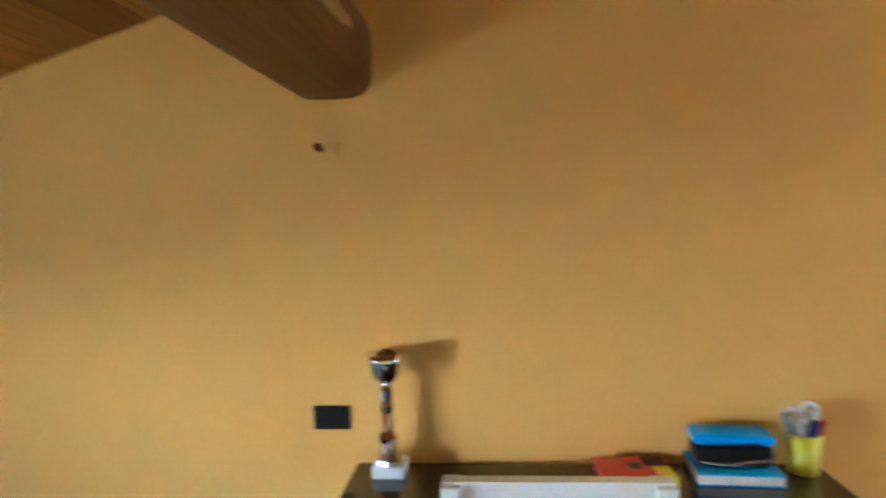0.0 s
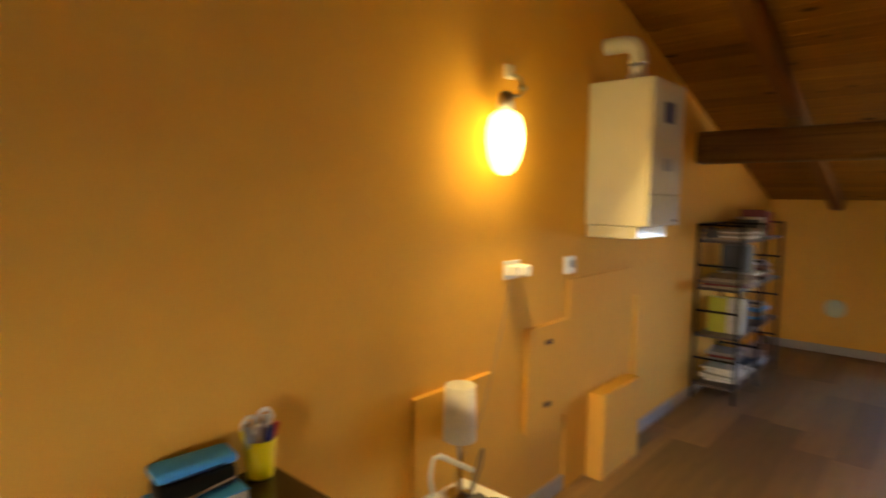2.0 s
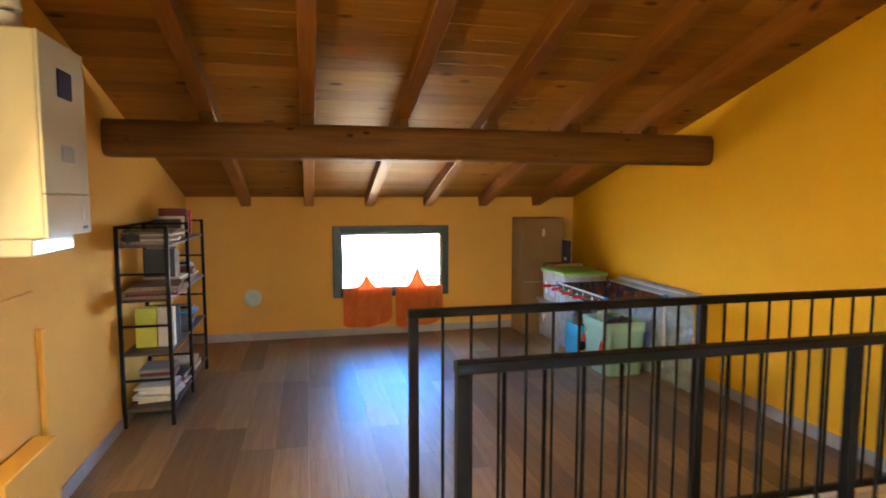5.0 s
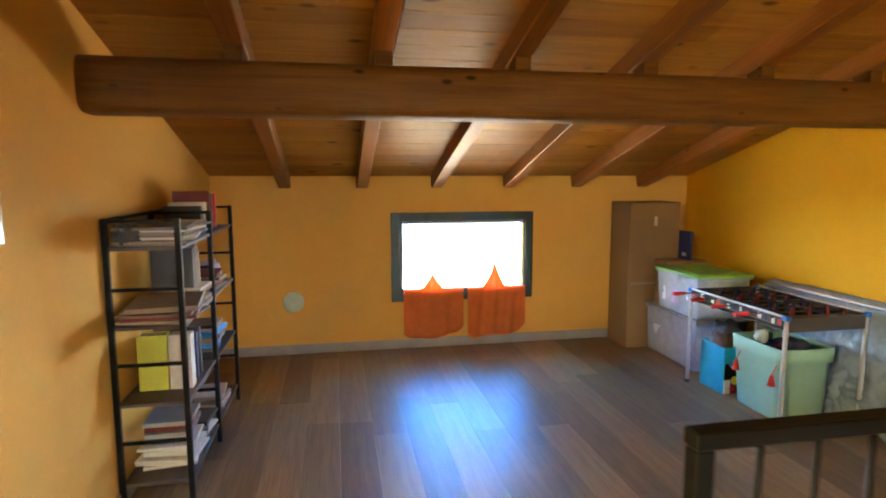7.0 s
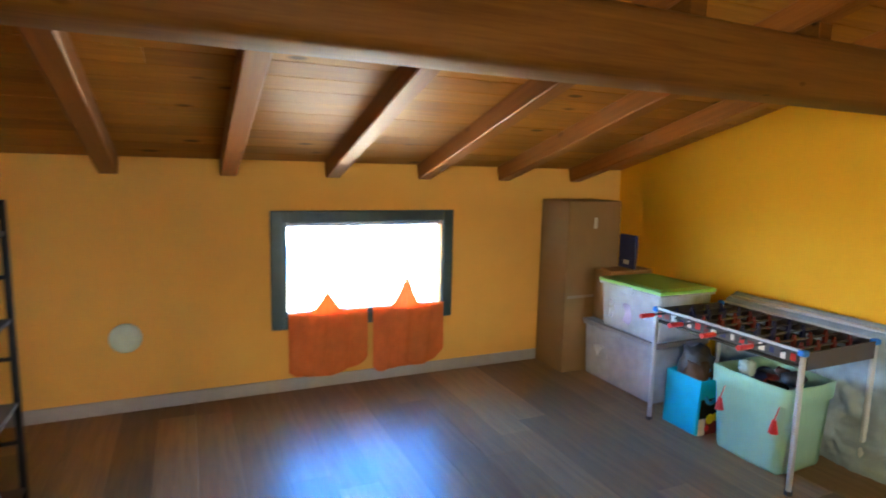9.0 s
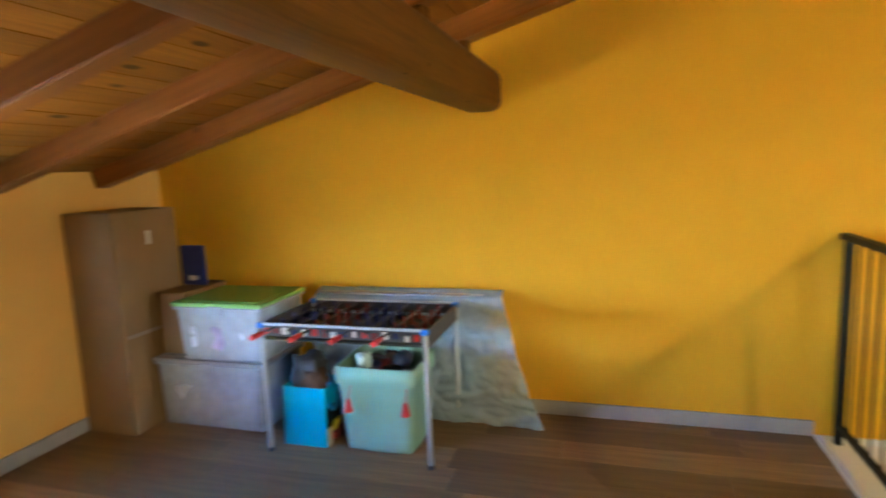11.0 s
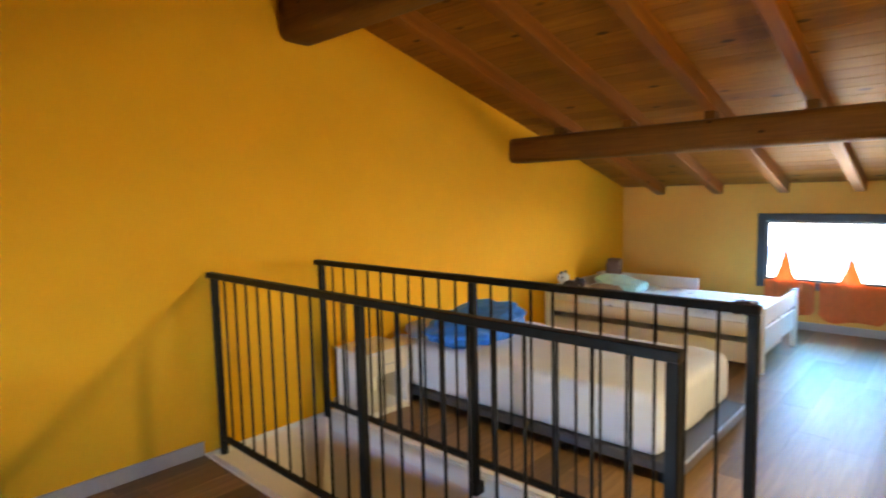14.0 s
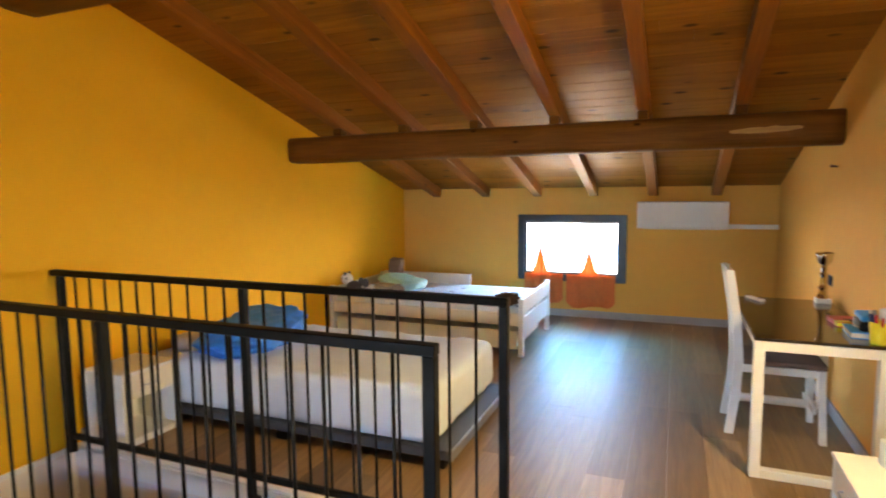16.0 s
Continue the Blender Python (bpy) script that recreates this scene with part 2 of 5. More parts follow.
def glowing(name, colour, strength):
    m, n, l, b = nodes_of(name)
    b.inputs["Base Color"].default_value = (0.8, 0.75, 0.65, 1)
    b.inputs["Emission Color"].default_value = (*colour, 1)
    b.inputs["Emission Strength"].default_value = strength
    return m


SKY_GLOW = glowing("bright_sky", (0.20, 0.46, 1.0), 7.0)
SHADE_LIT = glowing("lit_glass_shade", (1.0, 0.80, 0.28), 8.0)


# ---- mesh helpers ----
def mesh_of(bm, name, material, smooth=False):
    bmesh.ops.recalc_face_normals(bm, faces=bm.faces)
    me = bpy.data.meshes.new(name)
    bm.to_mesh(me)
    bm.free()
    me.materials.append(material)
    if smooth:
        for p in me.polygons:
            p.use_smooth = True
    return me


def part(name, bm, material, parent=None, label="", smooth=False):
    ob = new(name, mesh_of(bm, name, material, smooth))
    ob.parent = parent
    if label:
        ob["label"] = label
    return ob


def thing(name, place, label, category, group="", kind="", turn=0.0):
    ob = new(name)
    ob.empty_display_size = 0.05
    ob.matrix_world = pose(*place, 0, 0, turn)
    return tagged(ob, label, category, group, kind)


def box(x0, x1, y0, y1, z0, z1, bevel=0.0, bm=None, segments=1):
    one = bmesh.new()
    bmesh.ops.create_cube(one, size=1, matrix=Matrix.LocRotScale(
        ((x0 + x1) / 2, (y0 + y1) / 2, (z0 + z1) / 2), None, (x1 - x0, y1 - y0, z1 - z0)))
    if bevel:
        bmesh.ops.bevel(one, geom=one.edges[:], offset=bevel, segments=segments, affect="EDGES", profile=0.5)
    return joined(bm, one)


def joined(bm, one):
    if bm is None:
        return one
    tmp = bpy.data.meshes.new("tmp")
    one.to_mesh(tmp)
    one.free()
    bm.from_mesh(tmp)
    bpy.data.meshes.remove(tmp)
    return bm


def rod(a, b, r, r2=None, sides=12, bm=None):
    a, b = Vector(a), Vector(b)
    one = bmesh.new()
    m = Matrix.Translation((a + b) / 2) @ (b - a).to_track_quat("Z", "Y").to_matrix().to_4x4()
    bmesh.ops.create_cone(one, cap_ends=True, segments=sides, radius1=r, radius2=r if r2 is None else r2, depth=(b - a).length, matrix=m)
    return joined(bm, one)


def lathe(profile, sides=24, bm=None):
    """A turned body round z from (radius, height) pairs."""
    one = bmesh.new()
    rings = [[one.verts.new((r * math.cos(2 * math.pi * i / sides), r * math.sin(2 * math.pi * i / sides), z)) for i in range(sides)] for r, z in profile]
    for p, q in zip(rings, rings[1:]):
        for i in range(sides):
            one.faces.new((p[i], p[(i + 1) % sides], q[(i + 1) % sides], q[i]))
    one.faces.new(rings[0][::-1])
    one.faces.new(rings[-1])
    return joined(bm, one)


def tube(points, r, sides=8):
    """A round bar along a smooth line of points."""
    bm = bmesh.new()
    pts = [Vector(p) for p in points]
    rings = []
    for i, p in enumerate(pts):
        d = (pts[min(i + 1, len(pts) - 1)] - pts[max(i - 1, 0)]).normalized()
        q = d.to_track_quat("Z", "Y").to_matrix()
        rings.append([bm.verts.new(p + q @ Vector((r * math.cos(2 * math.pi * k / sides), r * math.sin(2 * math.pi * k / sides), 0))) for k in range(sides)])
    for p, q in zip(rings, rings[1:]):
        for i in range(sides):
            bm.faces.new((p[i], p[(i + 1) % sides], q[(i + 1) % sides], q[i]))
    bm.faces.new(rings[0][::-1])
    bm.faces.new(rings[-1])
    return bm


def arc(points, steps=6):
    """Catmull-Rom through the points."""
    p = [Vector(q) for q in points]
    p = [2 * p[0] - p[1], *p, 2 * p[-1] - p[-2]]
    out = []
    for i in range(1, len(p) - 2):
        for s in range(steps):
            t = s / steps
            out.append(0.5 * (2 * p[i] + (p[i + 1] - p[i - 1]) * t + (2 * p[i - 1] - 5 * p[i] + 4 * p[i + 1] - p[i + 2]) * t * t
                              + (3 * p[i] - p[i - 1] - 3 * p[i + 1] + p[i + 2]) * t ** 3))
    return out + [p[-2]]


def blob(sx, sy, sz, place=(0, 0, 0), rough=0.15, freq=4.0, seed=0.0, power=1.0, sub=4, bm=None):
    """A soft stuffed shape: a squashed, squared and lumpy ball."""
    one = bmesh.new()
    bmesh.ops.create_icosphere(one, subdivisions=sub, radius=1)
    for v in one.verts:
        c = v.co.copy()
        c = Vector([math.copysign(abs(q) ** power, q) for q in c])
        k = 1 + rough * noise.noise(c * freq + Vector((seed, seed * 1.7, 0)))
        v.co = Vector((c.x * sx * k + place[0], c.y * sy * k + place[1], c.z * sz * k + place[2]))
    return joined(bm, one)


def sheet(fn, nu, nv):
    bm = bmesh.new()
    g = [[bm.verts.new(fn(i / nu, j / nv)) for j in range(nv + 1)] for i in range(nu + 1)]
    for i in range(nu):
        for j in range(nv):
            bm.faces.new((g[i][j], g[i + 1][j], g[i + 1][j + 1], g[i][j + 1]))
    return bm


def thick(ob, t, offset=0.0):
    m = ob.modifiers.new("thickness", "SOLIDIFY")
    m.thickness, m.offset = t, offset
    return ob


def structure(name, bm, material, label, category, parent=None):
    return tagged(part(name, bm, material, parent), label, category, "", "structure")


# ---- the room's shell ----
T = 0.28


def gable(y0, y1):
    bm = bmesh.new()
    pts = [(XW - T, 0), (XE + T, 0), (XE + T, EAVE + 0.10 - SLOPE * T), (XR, EAVE + 0.10 + SLOPE * (XR - XW)), (XW - T, EAVE + 0.10 - SLOPE * T)]
    a = [bm.verts.new((x, y0, z)) for x, z in pts]
    b = [bm.verts.new((x, y1, z)) for x, z in pts]
    bm.faces.new(a)
    bm.faces.new(b[::-1])
    for i in range(5):
        j = (i + 1) % 5
        bm.faces.new((a[i], b[i], b[j], a[j]))
    return bm


structure("wall_south", gable(YS - T, YS), PAINT_SOUTH, "ochre yellow painted plaster gable wall", "wall")
structure("wall_north", gable(YN, YN + T), PAINT, "apricot painted plaster gable wall", "wall")


def end_wall(name, x0, x1, span):
    bm = box(x0, x1, YS, span[0], 0, EAVE + 0.03)
    box(x0, x1, span[1], YN, 0, EAVE + 0.03, bm=bm)
    box(x0, x1, span[0], span[1], 0, WIN_Z0, bm=bm)
    box(x0, x1, span[0], span[1], WIN_Z1, EAVE + 0.03, bm=bm)
    structure(name, bm, PAINT, "apricot painted plaster wall with a low window", "wall")


end_wall("wall_east", XE, XE + T, WIN_E)
end_wall("wall_west", XW - T, XW, WIN_W)

# the slab under the planks, open over the stairs
slab = box(XW - T, WELL_X0, YS - T, YN + T, -0.30, -0.014)
box(WELL_X1, XE + T, YS - T, YN + T, -0.30, -0.014, bm=slab)
box(WELL_X0, WELL_X1, WELL_Y1, YN + T, -0.30, -0.014, bm=slab)
FLOOR = structure("floor", slab, PLASTER, "grey-brown wood laminate plank floor", "floor")

WELL_Z = -2.75
structure("wall_stairwell_1", box(WELL_X0 - 0.1, WELL_X0 - 0.002, YS, WELL_Y1 + 0.1, WELL_Z, -0.302), PLASTER, "white plastered stairwell wall", "wall")
structure("wall_stairwell_2", box(WELL_X1 + 0.002, WELL_X1 + 0.1, YS, WELL_Y1 + 0.1, WELL_Z, -0.302), PLASTER, "white plastered stairwell wall", "wall")
structure("wall_stairwell_3", box(WELL_X0, WELL_X1, YS - 0.2, YS - 0.002, WELL_Z, -0.002), PLASTER, "white plastered stairwell wall", "wall")
structure("wall_stairwell_4", box(WELL_X0, WELL_X1, WELL_Y1 + 0.002, WELL_Y1 + 0.1, WELL_Z, -0.302), PLASTER, "white plastered stairwell wall", "wall")
structure("floor_stairwell", box(WELL_X0 - 0.1, WELL_X1 + 0.1, YS - 0.2, WELL_Y1 + 0.1, WELL_Z - 0.1, WELL_Z), PLASTER, "pale floor at the foot of the stairs", "floor")
steps = bmesh.new()
for i in range(11):
    y1 = WELL_Y1 - 0.012 - 0.245 * i
    box(WELL_X0 + 0.001, WELL_X1 - 0.001, y1 - 0.275, y1, -0.196 * (i + 1) - 0.05, -0.196 * (i + 1), 0.006, bm=steps)
structure("stairs", steps, PLASTER, "white stone stair treads leading down", "stairs")

# white edging along the opening
for k, (a, b, c, d) in enumerate(((WELL_X0 - 0.035, WELL_X0 + 0.004, YS, WELL_Y1 + 0.035), (WELL_X1 - 0.004, WELL_X1 + 0.035, YS, WELL_Y1 + 0.035),
                                  (WELL_X0 + 0.004, WELL_X1 - 0.004, WELL_Y1 - 0.004, WELL_Y1 + 0.035))):
    structure("trim", box(a, b, c, d, -0.013, 0.005, 0.002), WHITE, "white edging round the stair opening", "trim")
for a, b, c, d in ((WELL_X0, WELL_X0 + 0.010, YS + 0.002, WELL_Y1), (WELL_X1 - 0.010, WELL_X1, YS + 0.002, WELL_Y1), (WELL_X0 + 0.0105, WELL_X1 - 0.0105, WELL_Y1 - 0.010, WELL_Y1)):
    structure("trim", box(a, b, c, d, -0.125, -0.0135, 0.001), WHITE, "white fascia round the stair opening", "trim")
structure("trim", box(WELL_X0 + 0.0105, WELL_X1 - 0.0105, YS - 0.0015, YS + 0.008, -0.030, 0.004, 0.001), WHITE, "white strip where the stairwell meets the wall", "trim")


def slope_boards(side):
    """Tongue-and-groove boards laid across the slope."""
    bm = bmesh.new()
    xe = XW if side < 0 else XE
    run = XR - XW
    length = run * math.sqrt(1 + SLOPE ** 2)
    width = 0.138
    n = math.ceil(length / width)
    up = Vector((run * -side, 0, SLOPE * run)).normalized()
    out = Vector((SLOPE * side, 0, 1)).normalized()
    base = Vector((xe, 0, EAVE))
    r = random.Random(4 + side)
    for i in range(n):
        s0, s1 = i * width - (0.12 if i == 0 else 0), min((i + 1) * width, length) - 0.0025
        cuts = [YS - 0.02] + sorted(r.uniform(YS + 0.4, YN - 0.4) for _ in range(1)) + [YN + 0.02]
        for y0, y1 in zip(cuts, cuts[1:]):
            lift = r.uniform(0, 0.0012)
            vs = []
            for s, d in ((s0 + 0.0015, lift), (s1 - 0.0015, lift), (s1, 0.003), (s1, 0.022), (s0, 0.022), (s0, 0.003)):
                vs.append((base + up * s + out * d, y0 + 0.0006, y1 - 0.0006))
            a = [bm.verts.new((p.x, y, p.z)) for p, y, _ in vs]
            b = [bm.verts.new((p.x, y, p.z)) for p, _, y in vs]
            bm.faces.new(a)
            bm.faces.new(b[::-1])
            for q in range(6):
                w = (q + 1) % 6
                bm.faces.new((a[q], b[q], b[w], a[w]))
    return bm


def slope_deck(side):
    bm = bmesh.new()
    xe = (XW - T) if side < 0 else (XE + T)
    pts = [(xe, EAVE - SLOPE * T + 0.028), (XR, EAVE + SLOPE * (XR - XW) + 0.028), (XR, EAVE + SLOPE * (XR - XW) + 0.12), (xe, EAVE - SLOPE * T + 0.12)]
    a = [bm.verts.new((x, YS - T, z)) for x, z in pts]
    b = [bm.verts.new((x, YN + T, z)) for x, z in pts]
    bm.faces.new(a)
    bm.faces.new(b[::-1])
    for q in range(4):
        w = (q + 1) % 4
        bm.faces.new((a[q], b[q], b[w], a[w]))
    return bm


for side, name in ((-1, "ceiling_west"), (1, "ceiling_east")):
    structure(name, slope_boards(side), BOARD, "sloping ceiling of varnished knotty pine boards", "ceiling")
    structure("roof_" + name[8:], slope_deck(side), GREY_D, "dark roof deck over the ceiling boards", "roof")

# rafters: one thing each, running up the slope
RAFT_W, RAFT_D = 0.095, 0.105
run = XR - XW
raft_len = run * math.sqrt(1 + SLOPE ** 2)
pitch = math.degrees(math.atan(SLOPE))
raft_mesh = mesh_of(box(0.004, raft_len - 0.01, -RAFT_W / 2, RAFT_W / 2, -RAFT_D, 0.003, 0.006), "rafter", RAFTER)
for side in (-1, 1):
    for y in RAFTERS:
        ob = new("rafter", raft_mesh)
        ob.matrix_world = pose(XW if side < 0 else XE, y, EAVE, 0, -pitch, 0) if side < 0 else pose(XE, y, EAVE, 0, -pitch, 180)
        tagged(ob, "brown stained square timber rafter under the boards", "rafter", "rafters of one slope", "structure")


def log_beam(x, z0, z1, half, corner):
    """A hewn purlin with broadly rounded arrises, let into both gables."""
    bm = bmesh.new()
    prof = []
    zc, h = (z0 + z1) / 2, (z1 - z0) / 2
    for k in range(24):
        a = 2 * math.pi * k / 24
        ca, sa = math.cos(a), math.sin(a)
        prof.append((math.copysign(abs(ca) ** corner, ca) * half, math.copysign(abs(sa) ** corner, sa) * h))
    rings = []
    ny = 30
    for j in range(ny + 1):
        y = YS - 0.05 + (YN - YS + 0.1) * j / ny
        rings.append([bm.verts.new((px * (1 + 0.025 * noise.noise((k * 0.4, y * 1.3, x))), y, zc + pz * (1 + 0.02 * noise.noise((k * 0.4, y * 1.1, x + 9))))) for k, (px, pz) in enumerate(prof)])
    for p, q in zip(rings, rings[1:]):
        for k in range(24):
            bm.faces.new((p[k], p[(k + 1) % 24], q[(k + 1) % 24], q[k]))
    bm.faces.new(rings[0][::-1])
    bm.faces.new(rings[-1])
    return bm


PUR, PUR_TOP = 2.395, 1.962
for x in (XR - PUR, XR + PUR):
    ob = part("purlin", log_beam(0, 1.735, PUR_TOP, 0.116, 0.50), BEAM, smooth=True)
    ob.location.x = x
    tagged(ob, "heavy brown timber purlin spanning the gables", "beam", "purlins", "structure")
    for y in RAFTERS:
        part("packing_block", box(-0.055, 0.055, y - 0.036, y + 0.036, PUR_TOP - 0.02, roof(x) - RAFT_D + 0.004, 0.003), BEAM, ob)
    if x < XR:
        # thin ragged patch, paler than the beam, near its north end
        patch_bm = bmesh.new()
        line = []
        for k in range(15):
            u = k / 14
            line.append((1.21 + 0.42 * u, 1.838 + 0.012 * u + 0.004 * noise.noise((u * 7, 1, 2)), (0.020 + 0.006 * noise.noise((u * 9, 3, 1))) * math.sin(math.pi * (0.06 + 0.88 * u)) ** 0.6))
        up_ = [patch_bm.verts.new((0.117, y, z + h)) for y, z, h in line]
        low_ = [patch_bm.verts.new((0.117, y, z - h)) for y, z, h in line]
        for k in range(14):
            patch_bm.faces.new((low_[k], low_[k + 1], up_[k + 1], up_[k]))
        thick(part("pale_patch", patch_bm, PALE_PATCH, ob, "pale golden patch with ragged edges on the beam's side"), 0.008)
ob = part("ridge_beam", log_beam(0, 2.425, roof(XR) - RAFT_D * 0.8, 0.13, 0.42), BEAM, smooth=True)
ob.location.x = XR - 0.05
tagged(ob, "heavy brown timber ridge beam", "beam", "", "structure")

# skirting boards
for name, b in (("south_1", (XW + 0.012, WELL_X0 - 0.036, YS, YS + 0.012)), ("south_2", (WELL_X1 + 0.036, XE - 0.012, YS, YS + 0.012)),
                ("north_1", (XW + 0.012, 3.498, YN - 0.012, YN)), ("north_2", (3.955, XE - 0.012, YN - 0.012, YN)),
                ("west", (XW, XW + 0.012, YS, YN)), ("east", (XE - 0.012, XE, YS, YN))):
    structure("baseboard_" + name, box(*b, 0.0, 0.082, 0.002), SKIRT, "narrow grey skirting board", "baseboard")


# ---- windows ----
def window(name, x, side, span, material):
    """side: +1 opens towards +x."""
    y0, y1 = span
    w = thing(name, (x, (y0 + y1) / 2, WIN_Z0), "low rectangular window with a dark painted frame", "window", kind="structure")
    hy, h, f = (y1 - y0) / 2, WIN_Z1 - WIN_Z0, 0.075
    xa, xb = sorted((-0.012 * side, 0.075 * side))
    part("window_frame", box(xa, xb, -hy + 0.001, -hy + f, 0.001, h - 0.001, 0.004), material, w)
    part("window_frame", box(xa, xb, hy - f, hy - 0.001, 0.001, h - 0.001, 0.004), material, w)
    part("window_frame", box(xa, xb, -hy + f, hy - f, h - f, h - 0.001, 0.004), material, w)
    part("window_frame", box(xa, xb, -hy + f, hy - f, 0.001, f, 0.004), material, w)
    xa, xb = sorted((0.008 * side, 0.060 * side))
    s = f + 0.03
    sash = bmesh.new()
    for b in ((-hy + f, -hy + s, f, h - f), (hy - s, hy - f, f, h - f), (-hy + s, hy - s, h - s, h - f), (-hy + s, hy - s, f, s)):
        box(xa, xb, b[0] + 0.001, b[1] - 0.001, b[2] + 0.001, b[3] - 0.001, 0.003, bm=sash)
    part("sash", sash, material, w)
    p = part("pane", box(*sorted((0.050 * side, 0.056 * side)), -hy + s - 0.004, hy - s + 0.004, s - 0.004, h - s + 0.004), GLASS, w)
    p.visible_shadow = False
    xa, xb = sorted((0.075 * side, 0.34 * side))
    part("window_sill", box(xa, xb, -hy - 0.04, hy + 0.04, -0.03, 0.02, 0.004), PLASTER, w)
    return w


window("window_1", XE, 1, WIN_E, FRAME_E)
window("window_2", XW, -1, WIN_W, FRAME_W)


def curtain(x, side, y0, y1, peak, z_peak, z_top, z_low, seed, dip):
    """A short voile panel that hangs from one pinched point."""
    base = thing("curtain", (x, (y0 + y1) / 2, z_low), "short orange voile curtain pinched up over the window", "curtain", "window curtains")
    yc = (y0 + y1) / 2

    def fn(u, v):
        y = y0 + (y1 - y0) * u
        d = abs(y - peak)
        top = z_top + (z_peak - z_top) * max(0.0, 1 - d / 0.115) ** 1.35
        e = min(u, 1 - u)
        low = z_low + 0.06 * max(0.0, 1 - e / 0.16) ** 2 + 0.012 * math.sin(9 * u + seed) + dip * (u - 0.5)
        pinch = max(0.0, 1 - d / 0.2)
        z = low + (top - low) * v
        depth = 0.030 + 0.006 * math.sin(19 * u + seed + 2.0 * v) + 0.016 * pinch * (1 - 0.4 * v) + 0.0025 * math.sin(43 * u + 3 * v + seed)
        yy = y + (peak - y) * 0.10 * v * pinch
        return (-side * depth, yy - yc, z - z_low)
    ob = part("panel", sheet(fn, 60, 24), CURTAIN, base, smooth=True)
    thick(ob, 0.0015)
    return base


c = curtain(XE, 1, -0.205, 0.322, 0.07, 0.665, 0.525, 0.095, 0.3, -0.05)
c = curtain(XE, 1, -0.775, -0.245, -0.485, 0.745, 0.525, 0.085, 1.9, -0.06)
strip = sheet(lambda u, v: (-0.020 - 0.006 * math.sin(20 * v), 0.02 + 0.05 * u - 0.262, 0.40 + 0.60 * v), 6, 16)
thick(part("hem", strip, VEIL, c, "narrow gathered edge", smooth=True), 0.0015)
curtain(XW, -1, -0.755, -0.300, -0.565, 0.86, 0.50, 0.135, 0.8, 0.03)
curtain(XW, -1, -0.262, 0.285, -0.005, 0.81, 0.50, 0.125, 2.6, 0.02)
for x, s, span in ((XE, 1, WIN_E), (XW, -1, WIN_W)):
    t = thing("curtain_wire", (x - s * 0.018, (span[0] + span[1]) / 2, WIN_Z1 - 0.085), "thin brass curtain wire with two hooks on the window frame", "curtain rod")
    hw = (span[1] - span[0]) / 2 - 0.105
    part("wire", rod((0, -hw, 0), (0, hw, 0), 0.004), STEEL, t)
    for q in (-hw, hw):
        part("hook", rod((s * 0.012, q, 0.006), (-s * 0.006, q, 0.006), 0.008), STEEL, t)


# ---- bright sky outside the windows ----
for x, s in ((XE, 1), (XW, -1)):
    ob = part("backdrop", box(*sorted((x + s * 3.30, x + s * 3.32)), -6.2, 5.8, -2.6, 5.2), SKY_GLOW)
    tagged(ob, "bright hazy sky seen through the window", "sky", "", "structure")


# ---- railings round the stairwell ----
def railing(x, out):
    r = thing("stair_railing", (x, 0, 0), "black steel railing with thin round balusters beside the stairwell", "railing", "stair railings")
    y0, y1 = -2.307, 0.305
    part("top_rail", box(-0.020, 0.020, YS + 0.001, y1, 1.018, 1.05, 0.003), BLACK, r)
    part("bottom_rail", box(-0.013, 0.013, y0, y1 - 0.01, 0.075, 0.105, 0.003), BLACK, r)
    posts = [y0 + 0.018, -1.00, y1 - 0.020]
    for y in posts:
        by_wall = y < -2.2
        p = part("post", box(-0.018, 0.018, y - 0.018, y + 0.018, -0.008 if by_wall else -0.085, 1.017, 0.003), BLACK, r)
        if not by_wall:
            part("bracket", box(*sorted((-0.024 * out, 0.045 * out)), y - 0.022, y + 0.022, -0.100, -0.035, 0.004), BLACK, p)
    bal = mesh_of(rod((0, 0, 0.106), (0, 0, 1.0175), 0.0065, sides=8), "baluster", BLACK, True)
    for a, b in zip(posts, posts[1:]):
        for i in range(1, 11):
            ob = new("baluster", bal)
            ob.parent = r
            ob.location = (0, a + (b - a) * i / 11, 0)
    return r


railing(3.392, 1)
railing(2.668, -1)

# ---- bookcases and what they hold ----
BOOK_Z = (0.095, 0.465, 0.815, 1.165)


def bookcase(x):
    b = thing("bookcase", (x, 1.70, 0), "open black metal bookcase filled with papers and books", "bookcase", "bookcases on the wall side")
    w, d, h = 0.315, 0.145, 1.305
    for sx in (-1, 1):
        for sy in (-1, 1):
            part("post", box(sx * w - 0.012, sx * w + 0.012, sy * d - 0.012, sy * d + 0.012, 0, h, 0.002), BLACK, b)
        for z in (0.30, 0.655, 0.99, h - 0.018):
            part("side_bar", box(sx * w - 0.007, sx * w + 0.007, -d + 0.012, d - 0.012, z, z + 0.016, 0.002), BLACK, b)
    for z in BOOK_Z:
        part("shelf", box(-w + 0.012, w - 0.012, -d - 0.004, d + 0.004, z, z + 0.018, 0.003), SHELF, b)
    part("back_bar", box(-w + 0.012, w - 0.012, d - 0.006, d + 0.006, h - 0.016, h, 0.002), BLACK, b)
    return b


case_a = bookcase(5.505)
case_b = copy_thing(case_a, pose(6.140, 1.70, 0))


